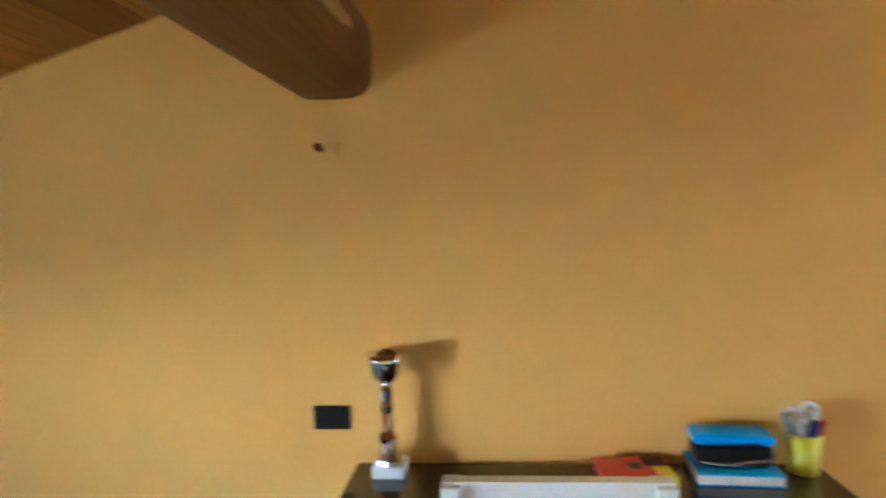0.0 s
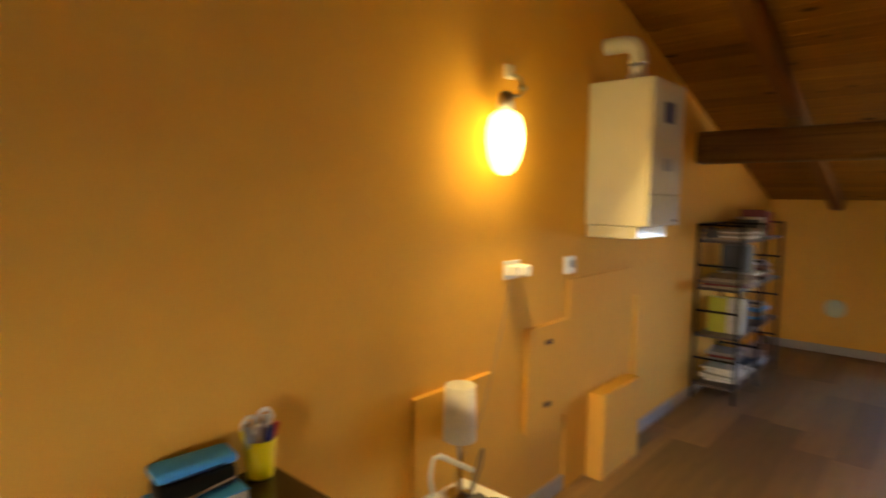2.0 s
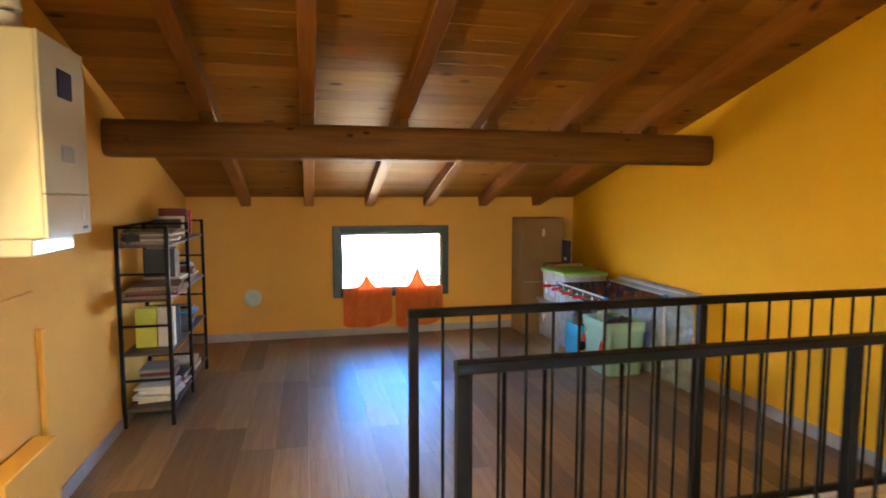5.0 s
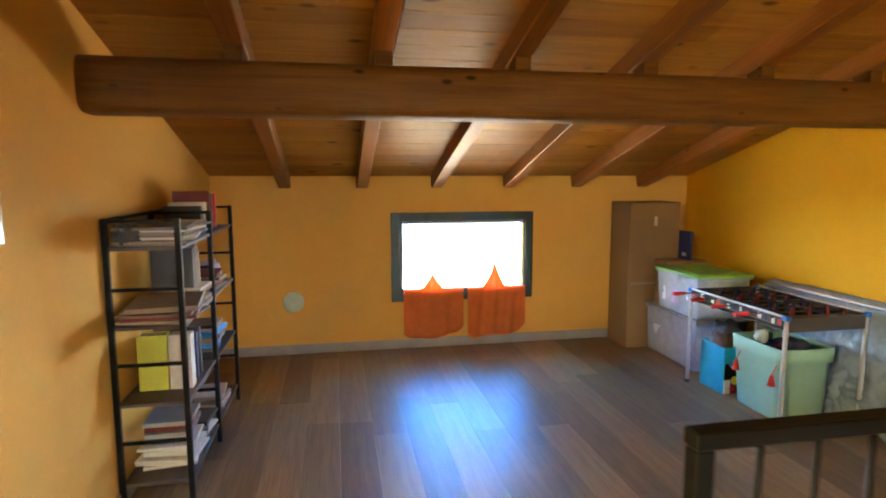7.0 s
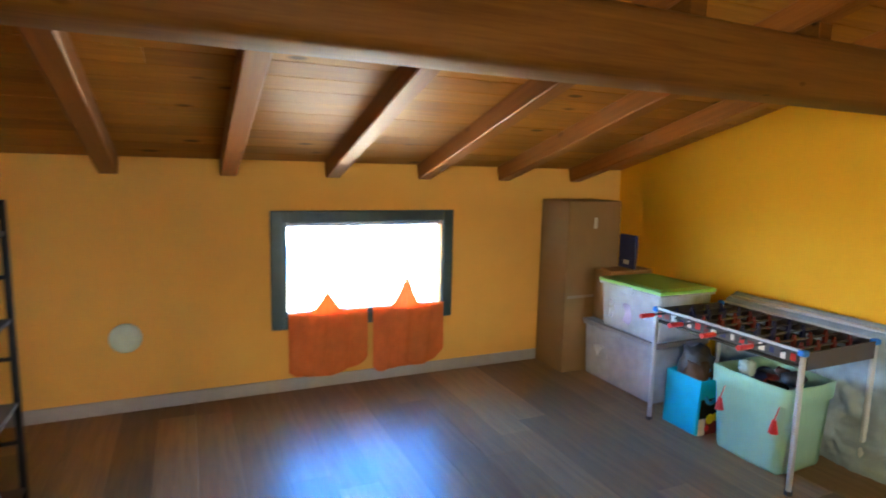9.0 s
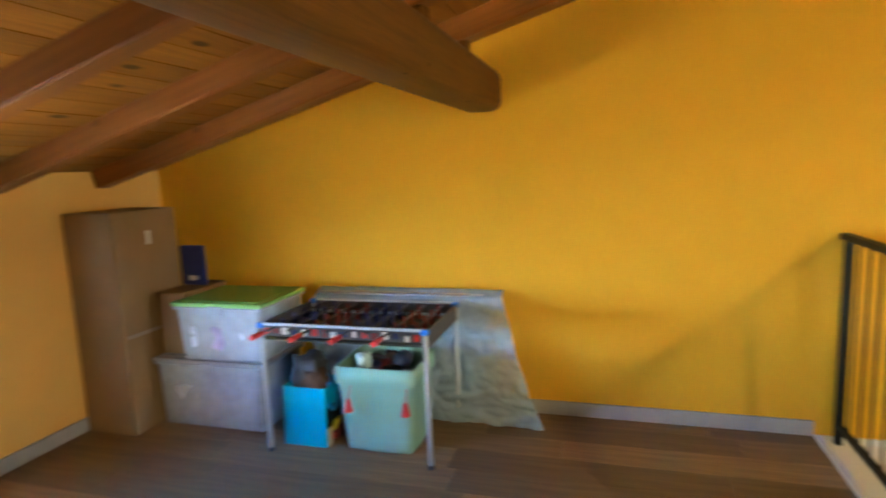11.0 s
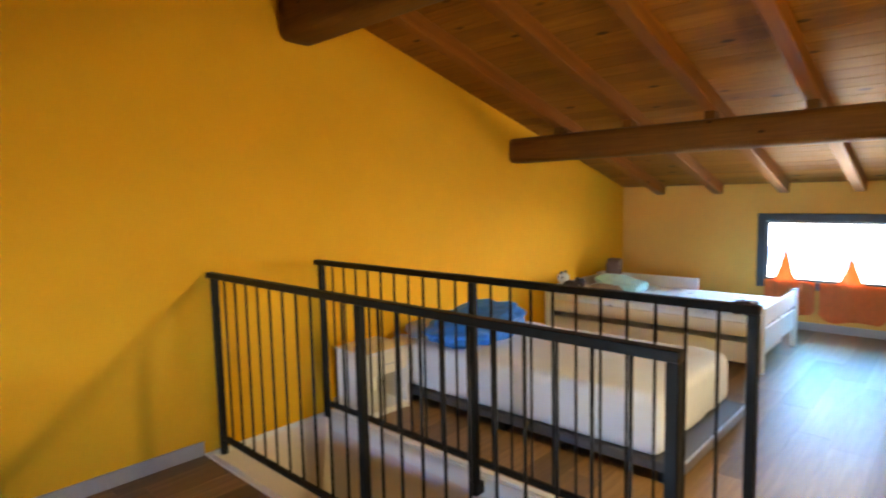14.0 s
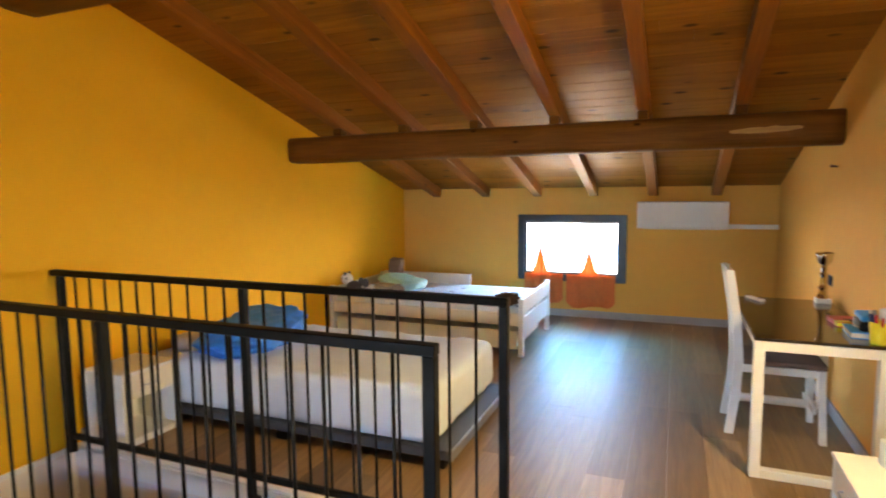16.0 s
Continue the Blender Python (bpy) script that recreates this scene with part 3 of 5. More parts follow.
def pile(place, w, d, n, lift, materials, label, seed, name="paper_pile"):
    """Loose sheets and magazines, one layer a part."""
    r = random.Random(seed)
    t = thing(name, place, label, "paper")
    z = 0.0
    for i in range(n):
        h = r.uniform(0.7, 1.3) * lift
        ww, dd = w * r.uniform(0.86, 1.0), d * r.uniform(0.88, 1.0)
        ob = part("layer", box(-ww / 2, ww / 2, -dd / 2, dd / 2, 0, h, 0.0015), materials[i % len(materials)], t)
        ob.matrix_basis = pose(r.uniform(-0.018, 0.018), r.uniform(-0.018, 0.018), z, 0, 0, r.uniform(-9, 9))
        z += h + 0.0003
    return t


def book(place, w, d, h, cover, label, turn=0.0, lean=0.0, name="book"):
    """An upright bound volume: boards round a block of leaves."""
    t = thing(name, place, label, "book")
    t.matrix_world = pose(*place, 0, lean, turn)
    c = box(-w / 2, -w / 2 + 0.004, -d / 2, d / 2, 0, h, 0.001)
    box(w / 2 - 0.004, w / 2, -d / 2, d / 2, 0, h, 0.001, bm=c)
    box(-w / 2 + 0.004, w / 2 - 0.004, -d / 2, -d / 2 + 0.004, 0, h, bm=c)
    part("cover", c, cover, t)
    part("leaves", box(-w / 2 + 0.0045, w / 2 - 0.0045, -d / 2 + 0.0045, d / 2 - 0.006, 0.004, h - 0.005), PAPER, t)
    return t


def crumple(place, size, material, label, seed, name="crumpled_cloth"):
    ob = part(name, blob(*size, (0, 0, size[2] * 0.86), 0.55, 4, seed, 0.8, 4), material, smooth=True)
    ob.location = place
    return tagged(ob, label, "cloth")


S0, S1, S2, S3 = (z + 0.0185 for z in (BOOK_Z[3], BOOK_Z[2], BOOK_Z[1], BOOK_Z[0]))
pile((5.39, 1.675, S0), 0.34, 0.31, 7, 0.011, (PAPER_D, PAPER_T, PAPER), "pile of loose papers on the top bookcase shelf", 1)
pile((5.70, 1.68, S0), 0.25, 0.24, 6, 0.012, (PAPER, PAPER_D, PAPER_T), "pile of pale magazines on the top bookcase shelf", 2)
pile((5.385, 1.672, S1), 0.36, 0.32, 6, 0.013, (PAPER_T, PAPER_T, BURGUNDY, TAUPE), "flat folders and papers on the bookcase shelf", 3)
pile((5.69, 1.68, S1), 0.25, 0.25, 6, 0.014, (PAPER_D, PAPER_T, PAPER), "stack of papers on the bookcase shelf", 4)
pile((5.44, 1.69, S3), 0.27, 0.24, 8, 0.014, (PAPER,), "thick stack of white paper on the lowest shelf", 5)
pile((5.43, 1.70, S3 + 0.16), 0.25, 0.22, 3, 0.020, (GREY, BURGUNDY, GREY), "grey folders lying on the white paper", 6)
pile((5.72, 1.69, S3), 0.22, 0.24, 6, 0.018, (PAPER_D, PAPER, GREY_D), "stack of books and papers on the lowest shelf", 7)
for i, (w, m, h, lab) in enumerate(((0.075, LIME, 0.265, "lime green ring binder standing on the shelf"), (0.07, PAPER, 0.262, "white ring binder standing on the shelf"),
                                    (0.035, NAVY, 0.23, "dark blue book standing on the shelf"), (0.03, PAPER, 0.22, "white book standing on the shelf"),
                                    (0.03, GREY_D, 0.24, "black book standing on the shelf"))):
    dd, yy = ((0.13, 1.742), (0.10, 1.620), (0.22, 1.69), (0.2, 1.69), (0.22, 1.69))[i]
    book((5.40 + (0, 0.0, 0.130, 0.170, 0.208)[i], yy, S2), w, dd, h, m, lab)
for i, (w, m, h, lab) in enumerate(((0.05, GREY_D, 0.20, "dark box file standing on the shelf"), (0.045, PAPER_D, 0.215, "grey box file standing on the shelf"),
                                    (0.04, PAPER_T, 0.19, "tan folder standing on the shelf"))):
    book((5.64 + 0.055 * i, 1.70, S1 + 0.088), w, 0.2, h, m, lab)
for i, (w, m, h, lab) in enumerate(((0.06, GREY_D, 0.14, "dark box file on top of the bookcase"), (0.06, PAPER, 0.16, "white box file on top of the bookcase"),
                                    (0.05, BURGUNDY, 0.21, "dark red book on top of the bookcase"), (0.04, BURGUNDY, 0.22, "dark red book on top of the bookcase"),
                                    (0.045, GREY_D, 0.205, "black book on top of the bookcase"), (0.03, RED, 0.2, "red book on top of the bookcase"))):
    book((5.93 + (0, 0.065, 0.125, 0.177, 0.232, 0.280)[i], 1.71 - 0.01 * (i % 3), S0), w, 0.19, h, m, lab, (2, -3, 4, -2, 3, -4)[i], (0, 0, 0, 2, 3, 6)[i])
pile((6.12, 1.68, S1), 0.28, 0.22, 5, 0.02, (PAPER_D, BURGUNDY, PAPER_T), "stack of books on the bookcase shelf", 8)
pile((6.10, 1.68, S3), 0.24, 0.22, 4, 0.02, (GREY, PAPER), "stack of books on the lowest shelf", 9)
pile((6.08, 1.69, S2), 0.26, 0.22, 6, 0.02, (PAPER_D, CYAN, PAPER_T), "stack of pale books on the bookcase shelf", 10)


crumple((5.245, 1.775, S0), (0.04, 0.05, 0.05), GREY_D, "black cloth pouch pushed to the back of the top shelf", 3.0, "cloth_pouch")
crumple((6.33, 1.70, S1), (0.06, 0.08, 0.07), LILAC, "lilac cloth bundle on the bookcase shelf", 5.0)


# ---- the east end: boxes and games ----
def carton(name, x0, x1, y0, y1, z0, h, label, tape=True):
    t = thing(name, ((x0 + x1) / 2, (y0 + y1) / 2, z0), label, "box")
    hx, hy = (x1 - x0) / 2, (y1 - y0) / 2
    part("body", box(-hx, hx, -hy, hy, 0, h - 0.004, 0.004, segments=2), CARDBOARD, t)
    part("flap", box(-hx + 0.002, hx - 0.002, -hy + 0.001, -0.002, h - 0.004, h, 0.001), CARDBOARD, t)
    part("flap", box(-hx + 0.002, hx - 0.002, 0.002, hy - 0.001, h - 0.004, h, 0.001), CARDBOARD, t)
    if tape:
        part("label", box(-hx - 0.0012, -hx + 0.001, -0.02, 0.01, h - 0.20, h - 0.12), PAPER, t, "small white sticker")
        part("tape", box(-hx - 0.0012, -hx + 0.001, -hy + 0.02, hy - 0.02, h * 0.44, h * 0.44 + 0.02), PAPER_T, t, "strip of brown tape")
    return t


carton("cardboard_box", 7.055, 7.40, -2.06, -1.590, 0, 1.268, "tall brown cardboard box standing in the corner")


def storage_tub(name, x0, x1, y0, y1, z0, h, lid, label, taper, seed):
    t = thing(name, ((x0 + x1) / 2, (y0 + y1) / 2, z0), label, "storage box")
    hx, hy = (x1 - x0) / 2, (y1 - y0) / 2
    bm = box(-hx, hx, -hy, hy, 0.004, h - 0.03, 0.02, segments=3)
    for v in bm.verts:
        k = 1 - taper * (1 - v.co.z / h)
        v.co.x *= k
        v.co.y *= k
    part("body", bm, TUB, t, smooth=False)
    rim = box(-hx - 0.008, hx + 0.008, -hy - 0.008, hy + 0.008, h - 0.045, h - 0.028, 0.004)
    part("rim", rim, TUB, t)
    top = box(-hx - 0.012, hx + 0.012, -hy - 0.012, hy + 0.012, h - 0.028, h - 0.004, 0.006, segments=2)
    box(-hx + 0.03, hx - 0.03, -hy + 0.03, hy - 0.03, h - 0.004, h, 0.002, bm=top)
    part("lid", top, lid, t)
    part("latch", box(-0.05, 0.05, hy + 0.008, hy + 0.016, h - 0.07, h - 0.02, 0.003), TUB, t)
    for k, (px, mt) in enumerate(((-0.52, SHEET), (0.02, LILAC), (0.55, SHEET))):
        cloth = blob(hx * 0.34, hy * 0.88, h * (0.40, 0.33, 0.37)[k], (px * hx, 0.008 * k, h * 0.43), 0.3, 3, seed + 3 * k, 0.7, 3)
        part("folded_cloth", cloth, mt, t, "pale folded cloth inside", smooth=True)
    return t


storage_tub("storage_box", 6.325, 7.025, -2.20, -1.755, 0, 0.418, GREY, "cloudy plastic storage box with a grey lid", 0.05, 1.0)
storage_tub("storage_box", 6.270, 6.815, -2.16, -1.710, 0.419, 0.345, GREENLID, "cloudy plastic storage box with a green lid", 0.08, 5.0)
carton("small_carton", 6.842, 7.025, -2.20, -1.82, 0.419, 0.365, "small brown cardboard box on the storage box", False)
f = thing("folder", (6.945, -2.05, 0.7845), "navy blue plastic folder standing on a carton", "folder")
part("cover", box(-0.085, 0.085, -0.012, 0.012, 0, 0.245, 0.004), NAVY, f)
part("spine_label", box(-0.03, 0.03, 0.012, 0.0135, 0.03, 0.06), PAPER, f)


def table_football(x0, x1, y0, y1):
    t = thing("table_football", ((x0 + x1) / 2, (y0 + y1) / 2, 0), "small table football game on thin metal legs", "game table")
    hx, hy = (x1 - x0) / 2, (y1 - y0) / 2
    zt, zb = 0.685, 0.600
    for sx in (-1, 1):
        for sy in (-1, 1):
            leg = part("leg", rod((sx * (hx - 0.014), sy * (hy - 0.014), 0.012), (sx * (hx - 0.014), sy * (hy - 0.014), zt), 0.0135, sides=14), LEG_GREY, t, smooth=True)
            part("foot", rod((sx * (hx - 0.014), sy * (hy - 0.014), 0), (sx * (hx - 0.014), sy * (hy - 0.014), 0.02), 0.018), GREY_D, leg)
            part("corner_cap", box(sx * (hx - 0.014) - 0.018, sx * (hx - 0.014) + 0.018, sy * (hy - 0.014) - 0.018, sy * (hy - 0.014) + 0.018, zt - 0.018, zt + 0.010, 0.006, segments=2), BLUE, t, "blue plastic corner")
    for sy in (-1, 1):
        side = part("side_panel", box(-hx + 0.03, hx - 0.03, sy * (hy - 0.008) - 0.006, sy * (hy - 0.008) + 0.006, zb + 0.030, zt, 0.002), GREY_D, t, "side panel printed with red and yellow figures")
        r = random.Random(3)
        for i in range(16):
            x = -hx + 0.05 + (2 * hx - 0.1) * i / 15
            yy = sy * (hy - 0.0015)
            part("print", box(x - r.uniform(0.008, 0.02), x + r.uniform(0.008, 0.02), yy - 0.0008, yy + 0.0008, zb + r.uniform(0.033, 0.045), zt - r.uniform(0.006, 0.02)),
                 (RED, PAPER, NAVY, PAPER, BURGUNDY)[i % 5], side)
        part("edge_trim", rod((-hx + 0.02, sy * (hy - 0.008), zt + 0.004), (hx - 0.02, sy * (hy - 0.008), zt + 0.004), 0.008), LEG_GREY, t)
    for sx in (-1, 1):
        part("end_panel", box(sx * (hx - 0.008) - 0.006, sx * (hx - 0.008) + 0.006, -hy + 0.03, hy - 0.03, zb, zt, 0.002), GREY_D, t)
    part("pitch", box(-hx + 0.016, hx - 0.016, -hy + 0.016, hy - 0.016, zb + 0.004, zb + 0.012), FIELD, t, "dark playing field")
    for i in range(8):
        x = -hx + 0.09 + (2 * hx - 0.18) * i / 7
        front = i % 2
        z = zt - 0.012
        bar = part("rod", rod((x, -hy - (0.03 if front else 0.14), z), (x, hy + (0.14 if front else 0.03), z), 0.0055), GREY_D, t, smooth=True)
        e = (hy + 0.09) if front else (-hy - 0.09)
        part("handle", rod((x, e, z), (x, e + (0.09 if front else -0.09), z), 0.012, 0.014), RED, bar, "red rubber grip")
        for j in range(4):
            y = -hy + 0.09 + (2 * hy - 0.2) * j / 3 + 0.02 * (i % 3)
            man = box(x - 0.010, x + 0.010, y - 0.012, y + 0.012, z - 0.052, z + 0.012, 0.003)
            box(x - 0.007, x + 0.007, y - 0.008, y + 0.008, z + 0.012, z + 0.028, 0.003, bm=man)
            part("figure", man, (BURGUNDY, NAVY)[(i // 2) % 2], bar)
    return t


table_football(5.300, 6.210, -2.165, -1.600)

bin_ = thing("fabric_bin", (5.625, -1.875, 0), "mint green fabric bin with dark toys heaped inside", "bin")
bm = bmesh.new()
prof = [(0.155, 0.0), (0.160, 0.02), (0.176, 0.36), (0.186, 0.365), (0.190, 0.455), (0.183, 0.457), (0.172, 0.40), (0.165, 0.25)]
rings = []
for r0, z in prof:
    ring = []
    for i in range(40):
        a = 2 * math.pi * i / 40
        ca, sa = math.cos(a), math.sin(a)
        k = 1.0 / max(abs(ca), abs(sa)) ** 0.86
        wob = 1 + 0.012 * math.sin(5 * a + z * 9)
        ring.append(bm.verts.new((r0 * ca * k * wob * 1.17, r0 * sa * k * wob * 1.02, z)))
    rings.append(ring)
for p, q in zip(rings, rings[1:]):
    for i in range(40):
        bm.faces.new((p[i], p[(i + 1) % 40], q[(i + 1) % 40], q[i]))
bm.faces.new(rings[0][::-1])
bm.faces.new(rings[-1])
part("body", bm, MINT, bin_, smooth=True)
rr = random.Random(8)
for i in range(12):
    toy = blob(rr.uniform(0.03, 0.07), rr.uniform(0.03, 0.07), rr.uniform(0.025, 0.05), (rr.uniform(-0.10, 0.10), rr.uniform(-0.10, 0.10), rr.uniform(0.30, 0.44)), 0.4, 3, i * 2.0, 0.7, 2)
    part("toy", toy, (GREY_D, BLACK, BROWN, GREY_D, BURGUNDY, BLACK, NAVY, GREY_D, BLACK, BROWN, GREY, BLACK)[i], bin_, smooth=True)
part("plastic_wrap", blob(0.040, 0.035, 0.045, (0.10, 0.07, 0.455), 0.6, 4, 5.0, 0.8, 3), GLASSY, bin_, "crumpled white plastic wrap", smooth=True)
for a, b in ((0.13, 0.217), (-0.175, 0.212)):
    tas = rod((a, b, 0.235), (a, b, 0.30), 0.024, 0.010, 10)
    rod((a, b, 0.30), (a, b - 0.03, 0.36), 0.003, bm=tas)
    part("tassel", tas, RED, bin_, "red tassel")

bag = thing("paper_bag", (6.035, -1.78, 0), "bright blue shopping bag with dark clothes inside", "bag")
bm = box(-0.125, 0.125, -0.095, 0.095, 0.002, 0.335, 0.008, segments=2)
bmesh.ops.delete(bm, geom=[q for q in bm.faces if q.normal.z > 0.9], context="FACES_ONLY")
for v in bm.verts:
    v.co.y *= 1 + 0.25 * v.co.z
    v.co.x += 0.02 * math.sin(v.co.z * 12)
thick(part("body", bm, BAG_CYAN, bag), 0.002)
part("print", box(-0.1345, -0.128, -0.070, 0.088, 0.105, 0.318, 0.002), BLACK, bag, "black printed panel")
part("print", box(-0.1345, -0.128, 0.040, 0.088, 0.006, 0.104, 0.002), PAPER, bag, "white printed corner")
part("print", box(-0.1345, -0.128, -0.070, 0.038, 0.006, 0.104, 0.002), BURGUNDY, bag, "dark red printed fruit")
part("print", tube(arc([(-0.1355, 0.055, 0.235), (-0.1355, 0.035, 0.200), (-0.1355, 0.000, 0.195), (-0.1355, -0.030, 0.225), (-0.1355, -0.035, 0.265)]), 0.011), CYAN, bag, "pale blue printed swirl", smooth=True)
for py, pz, pr in ((0.008, 0.098, 0.030), (-0.035, 0.105, 0.024), (0.028, 0.045, 0.018)):
    dot = lathe([(pr, 0), (pr, 0.0015), (pr * 0.9, 0.002)], 16)
    bmesh.ops.rotate(dot, verts=dot.verts, cent=(0, 0, 0), matrix=Matrix.Rotation(radians(-90), 3, "Y"))
    bmesh.ops.translate(dot, verts=dot.verts, vec=(-0.1345, py, pz))
    part("print", dot, (YELLOW, YELLOW, RED)[int(pz < 0.06) * 2], bag, "round printed fruit", smooth=False)
part("handle", tube(arc([(-0.12, 0.02, 0.31), (-0.10, 0.0, 0.37), (-0.08, -0.04, 0.37), (-0.10, -0.06, 0.31)]), 0.006), CYAN, bag, smooth=True)
hb = blob(0.095, 0.075, 0.12, (0.0, -0.01, 0.36), 0.5, 3.5, 2.2, 0.8, 3)
part("jacket", hb, GREY_D, bag, "dark crumpled jacket", smooth=True)
part("scarf", blob(0.07, 0.06, 0.09, (-0.05, 0.03, 0.33), 0.5, 3.5, 6.2, 0.8, 3), BROWN, bag, "dark brown crumpled scarf", smooth=True)

panel = thing("folded_panel", (5.70, -2.262, 0), "grey folded panel leaning along the wall under plastic", "panel")
part("board", box(-0.52, 0.50, -0.022, 0.022, 0.02, 0.705, 0.006), PANEL_GREY, panel)
part("edge", box(-0.53, 0.51, -0.028, 0.028, 0.705, 0.722, 0.004), STEEL, panel)
for s in (-0.4, 0.4):
    part("foot", box(s - 0.03, s + 0.03, -0.03, 0.03, 0, 0.0195, 0.003), GREY_D, panel)


def drape(u, v):
    """Film laid over the panel: down the front, flaring out at the west end."""
    x = 6.22 - 1.12 * u
    end = max(0.0, (u - 0.72) / 0.28)
    z = 0.735 * (1 - v) + 0.004
    fold = 0.018 * math.sin(17 * u + 5 * v) + 0.012 * math.sin(41 * u + 9 * v)
    crease = abs(noise.noise((u * 13, v * 9, 3.1))) + 0.6 * abs(noise.noise((u * 27, v * 19, 8.4)))
    y = -2.225 + 0.085 * v + 0.5 * fold * (0.3 + v) + 0.02 * noise.noise((u * 6, v * 5, 1.3)) + 0.05 * crease * (0.25 + 0.75 * v)
    x -= end * (0.03 + 0.24 * v ** 1.3) + 0.03 * v * noise.noise((u * 9, v * 4, 7))
    if v < 0.06:
        y -= (0.06 - v) * 1.4
    return (x, max(y, YS + 0.02), max(z + (0.05 * end * math.sin(6 * v) * (1 - v)), 0.004))


ds = tagged(thick(part("plastic_sheet", sheet(drape, 130, 70), FILM, smooth=True), 0.0012), "clear plastic dust sheet draped to the floor by the wall", "plastic sheet")

cover = thing("vent_cover", (XE - 0.001, 1.245, 0.448), "round cloudy glass vent cover on the wall", "vent cover")
bm = lathe([(0.088, 0), (0.088, 0.006), (0.080, 0.014), (0.05, 0.022), (0.012, 0.026)], 32)
bmesh.ops.rotate(bm, verts=bm.verts, cent=(0, 0, 0), matrix=Matrix.Rotation(radians(-90), 3, "Y"))
part("disc", bm, GLASSY, cover, smooth=True)

# ---- boxed pipes and panels on the north wall ----
for nm, a, b, z0, z1, d in (("panel_1", 2.20, 2.66, 0.0, 0.755, 0.022), ("panel_2", 2.925, 3.285, 0.40, 0.885, 0.018), ("panel_3", 3.290, 4.072, 0.0, 1.075, 0.013),
                            ("panel_4", 4.074, 4.115, 0.0, 0.90, 0.032)):
    structure("wall_" + nm, box(a, b, YN - d, YN + 0.01, z0, z1, 0.003), PAINT, "apricot painted boxing proud of the wall", "wall panel")
for z in (0.80, 0.50):
    latch = thing("panel_latch", (3.10, YN - 0.018, z), "small dark latch on the painted panel", "latch", "panel latches")
    part("plate", box(-0.03, 0.03, -0.004, 0, -0.012, 0.012, 0.002), BROWN, latch)
structure("wall_pipe_box", box(3.50, 3.955, 1.742, YN - 0.025, 0.0, 0.462, 0.004), PAINT, "apricot painted low pipe casing at the wall", "wall panel")


# ---- boiler ----
def boiler():
    b = thing("boiler", (3.642, YN, 1.340), "white enamel wall-hung gas boiler", "boiler")
    w, d, h = 0.200, 0.330, 0.700
    part("casing", box(-w, w, -d + 0.012, -0.001, 0, h, 0.008, segments=3), ENAMEL, b)
    part("front_panel", box(-w + 0.001, w - 0.001, -d, -d + 0.0115, 0.155, h - 0.001, 0.004, segments=2), ENAMEL, b)
    fl = part("control_flap", box(-w + 0.001, w - 0.001, -d, -d + 0.0115, 0.001, 0.152, 0.004, segments=2), ENAMEL, b)
    part("key", box(0.12, 0.128, -d - 0.004, -d, 0.05, 0.11, 0.002), STEEL, fl)
    part("display", box(-0.06, 0.06, -d - 0.003, -d, 0.50, 0.60, 0.004), NAVY, b, "dark display window")
    part("badge", box(-0.05, 0.06, -d - 0.002, -d, 0.27, 0.33, 0.002), GREY, b, "grey sticker")
    part("data_label", box(0.11, 0.16, -d - 0.0015, -d, 0.02, 0.032), GREY_D, b)
    part("tray", box(-w + 0.012, w - 0.03, -d + 0.055, -0.004, -0.062, -0.0005, 0.006), ENAMEL, b)
    flue = tube(arc([(-0.03, -0.175, h), (-0.03, -0.175, h + 0.13), (-0.03, -0.155, h + 0.185), (-0.03, -0.10, h + 0.205), (-0.03, 0.02, h + 0.208)], 8), 0.042, 20)
    part("flue", flue, PLASTIC_W, b, "white plastic flue pipe", smooth=True)
    part("flue_collar", rod((-0.03, -0.175, h), (-0.03, -0.175, h + 0.05), 0.048, sides=24), PLASTIC_W, b, smooth=False)
    part("flue_collar", rod((-0.03, -0.175, h + 0.10), (-0.03, -0.175, h + 0.115), 0.047, sides=24), PLASTIC_W, b)
    return b


boiler()

th = thing("thermostat", (3.285, YN, 1.148), "small white square thermostat on the wall", "thermostat")
part("body", box(-0.042, 0.042, -0.024, -0.0005, -0.042, 0.042, 0.005, segments=2), PLASTIC_W, th)
part("dial_plate", box(-0.025, 0.025, -0.026, -0.0242, -0.012, 0.024, 0.001), GREY, th)

so = thing("wall_socket", (2.80, YN, 1.165), "white wall socket with two plugs in it", "socket")
part("plate", box(-0.058, 0.058, -0.010, -0.0005, -0.04, 0.04, 0.003), PLASTIC_W, so)
part("plug", box(-0.052, -0.006, -0.060, -0.010, -0.022, 0.022, 0.006, segments=2), PLASTIC_W, so)
part("plug", box(0.002, 0.052, -0.075, -0.010, -0.026, 0.024, 0.008, segments=2), PLASTIC_W, so)


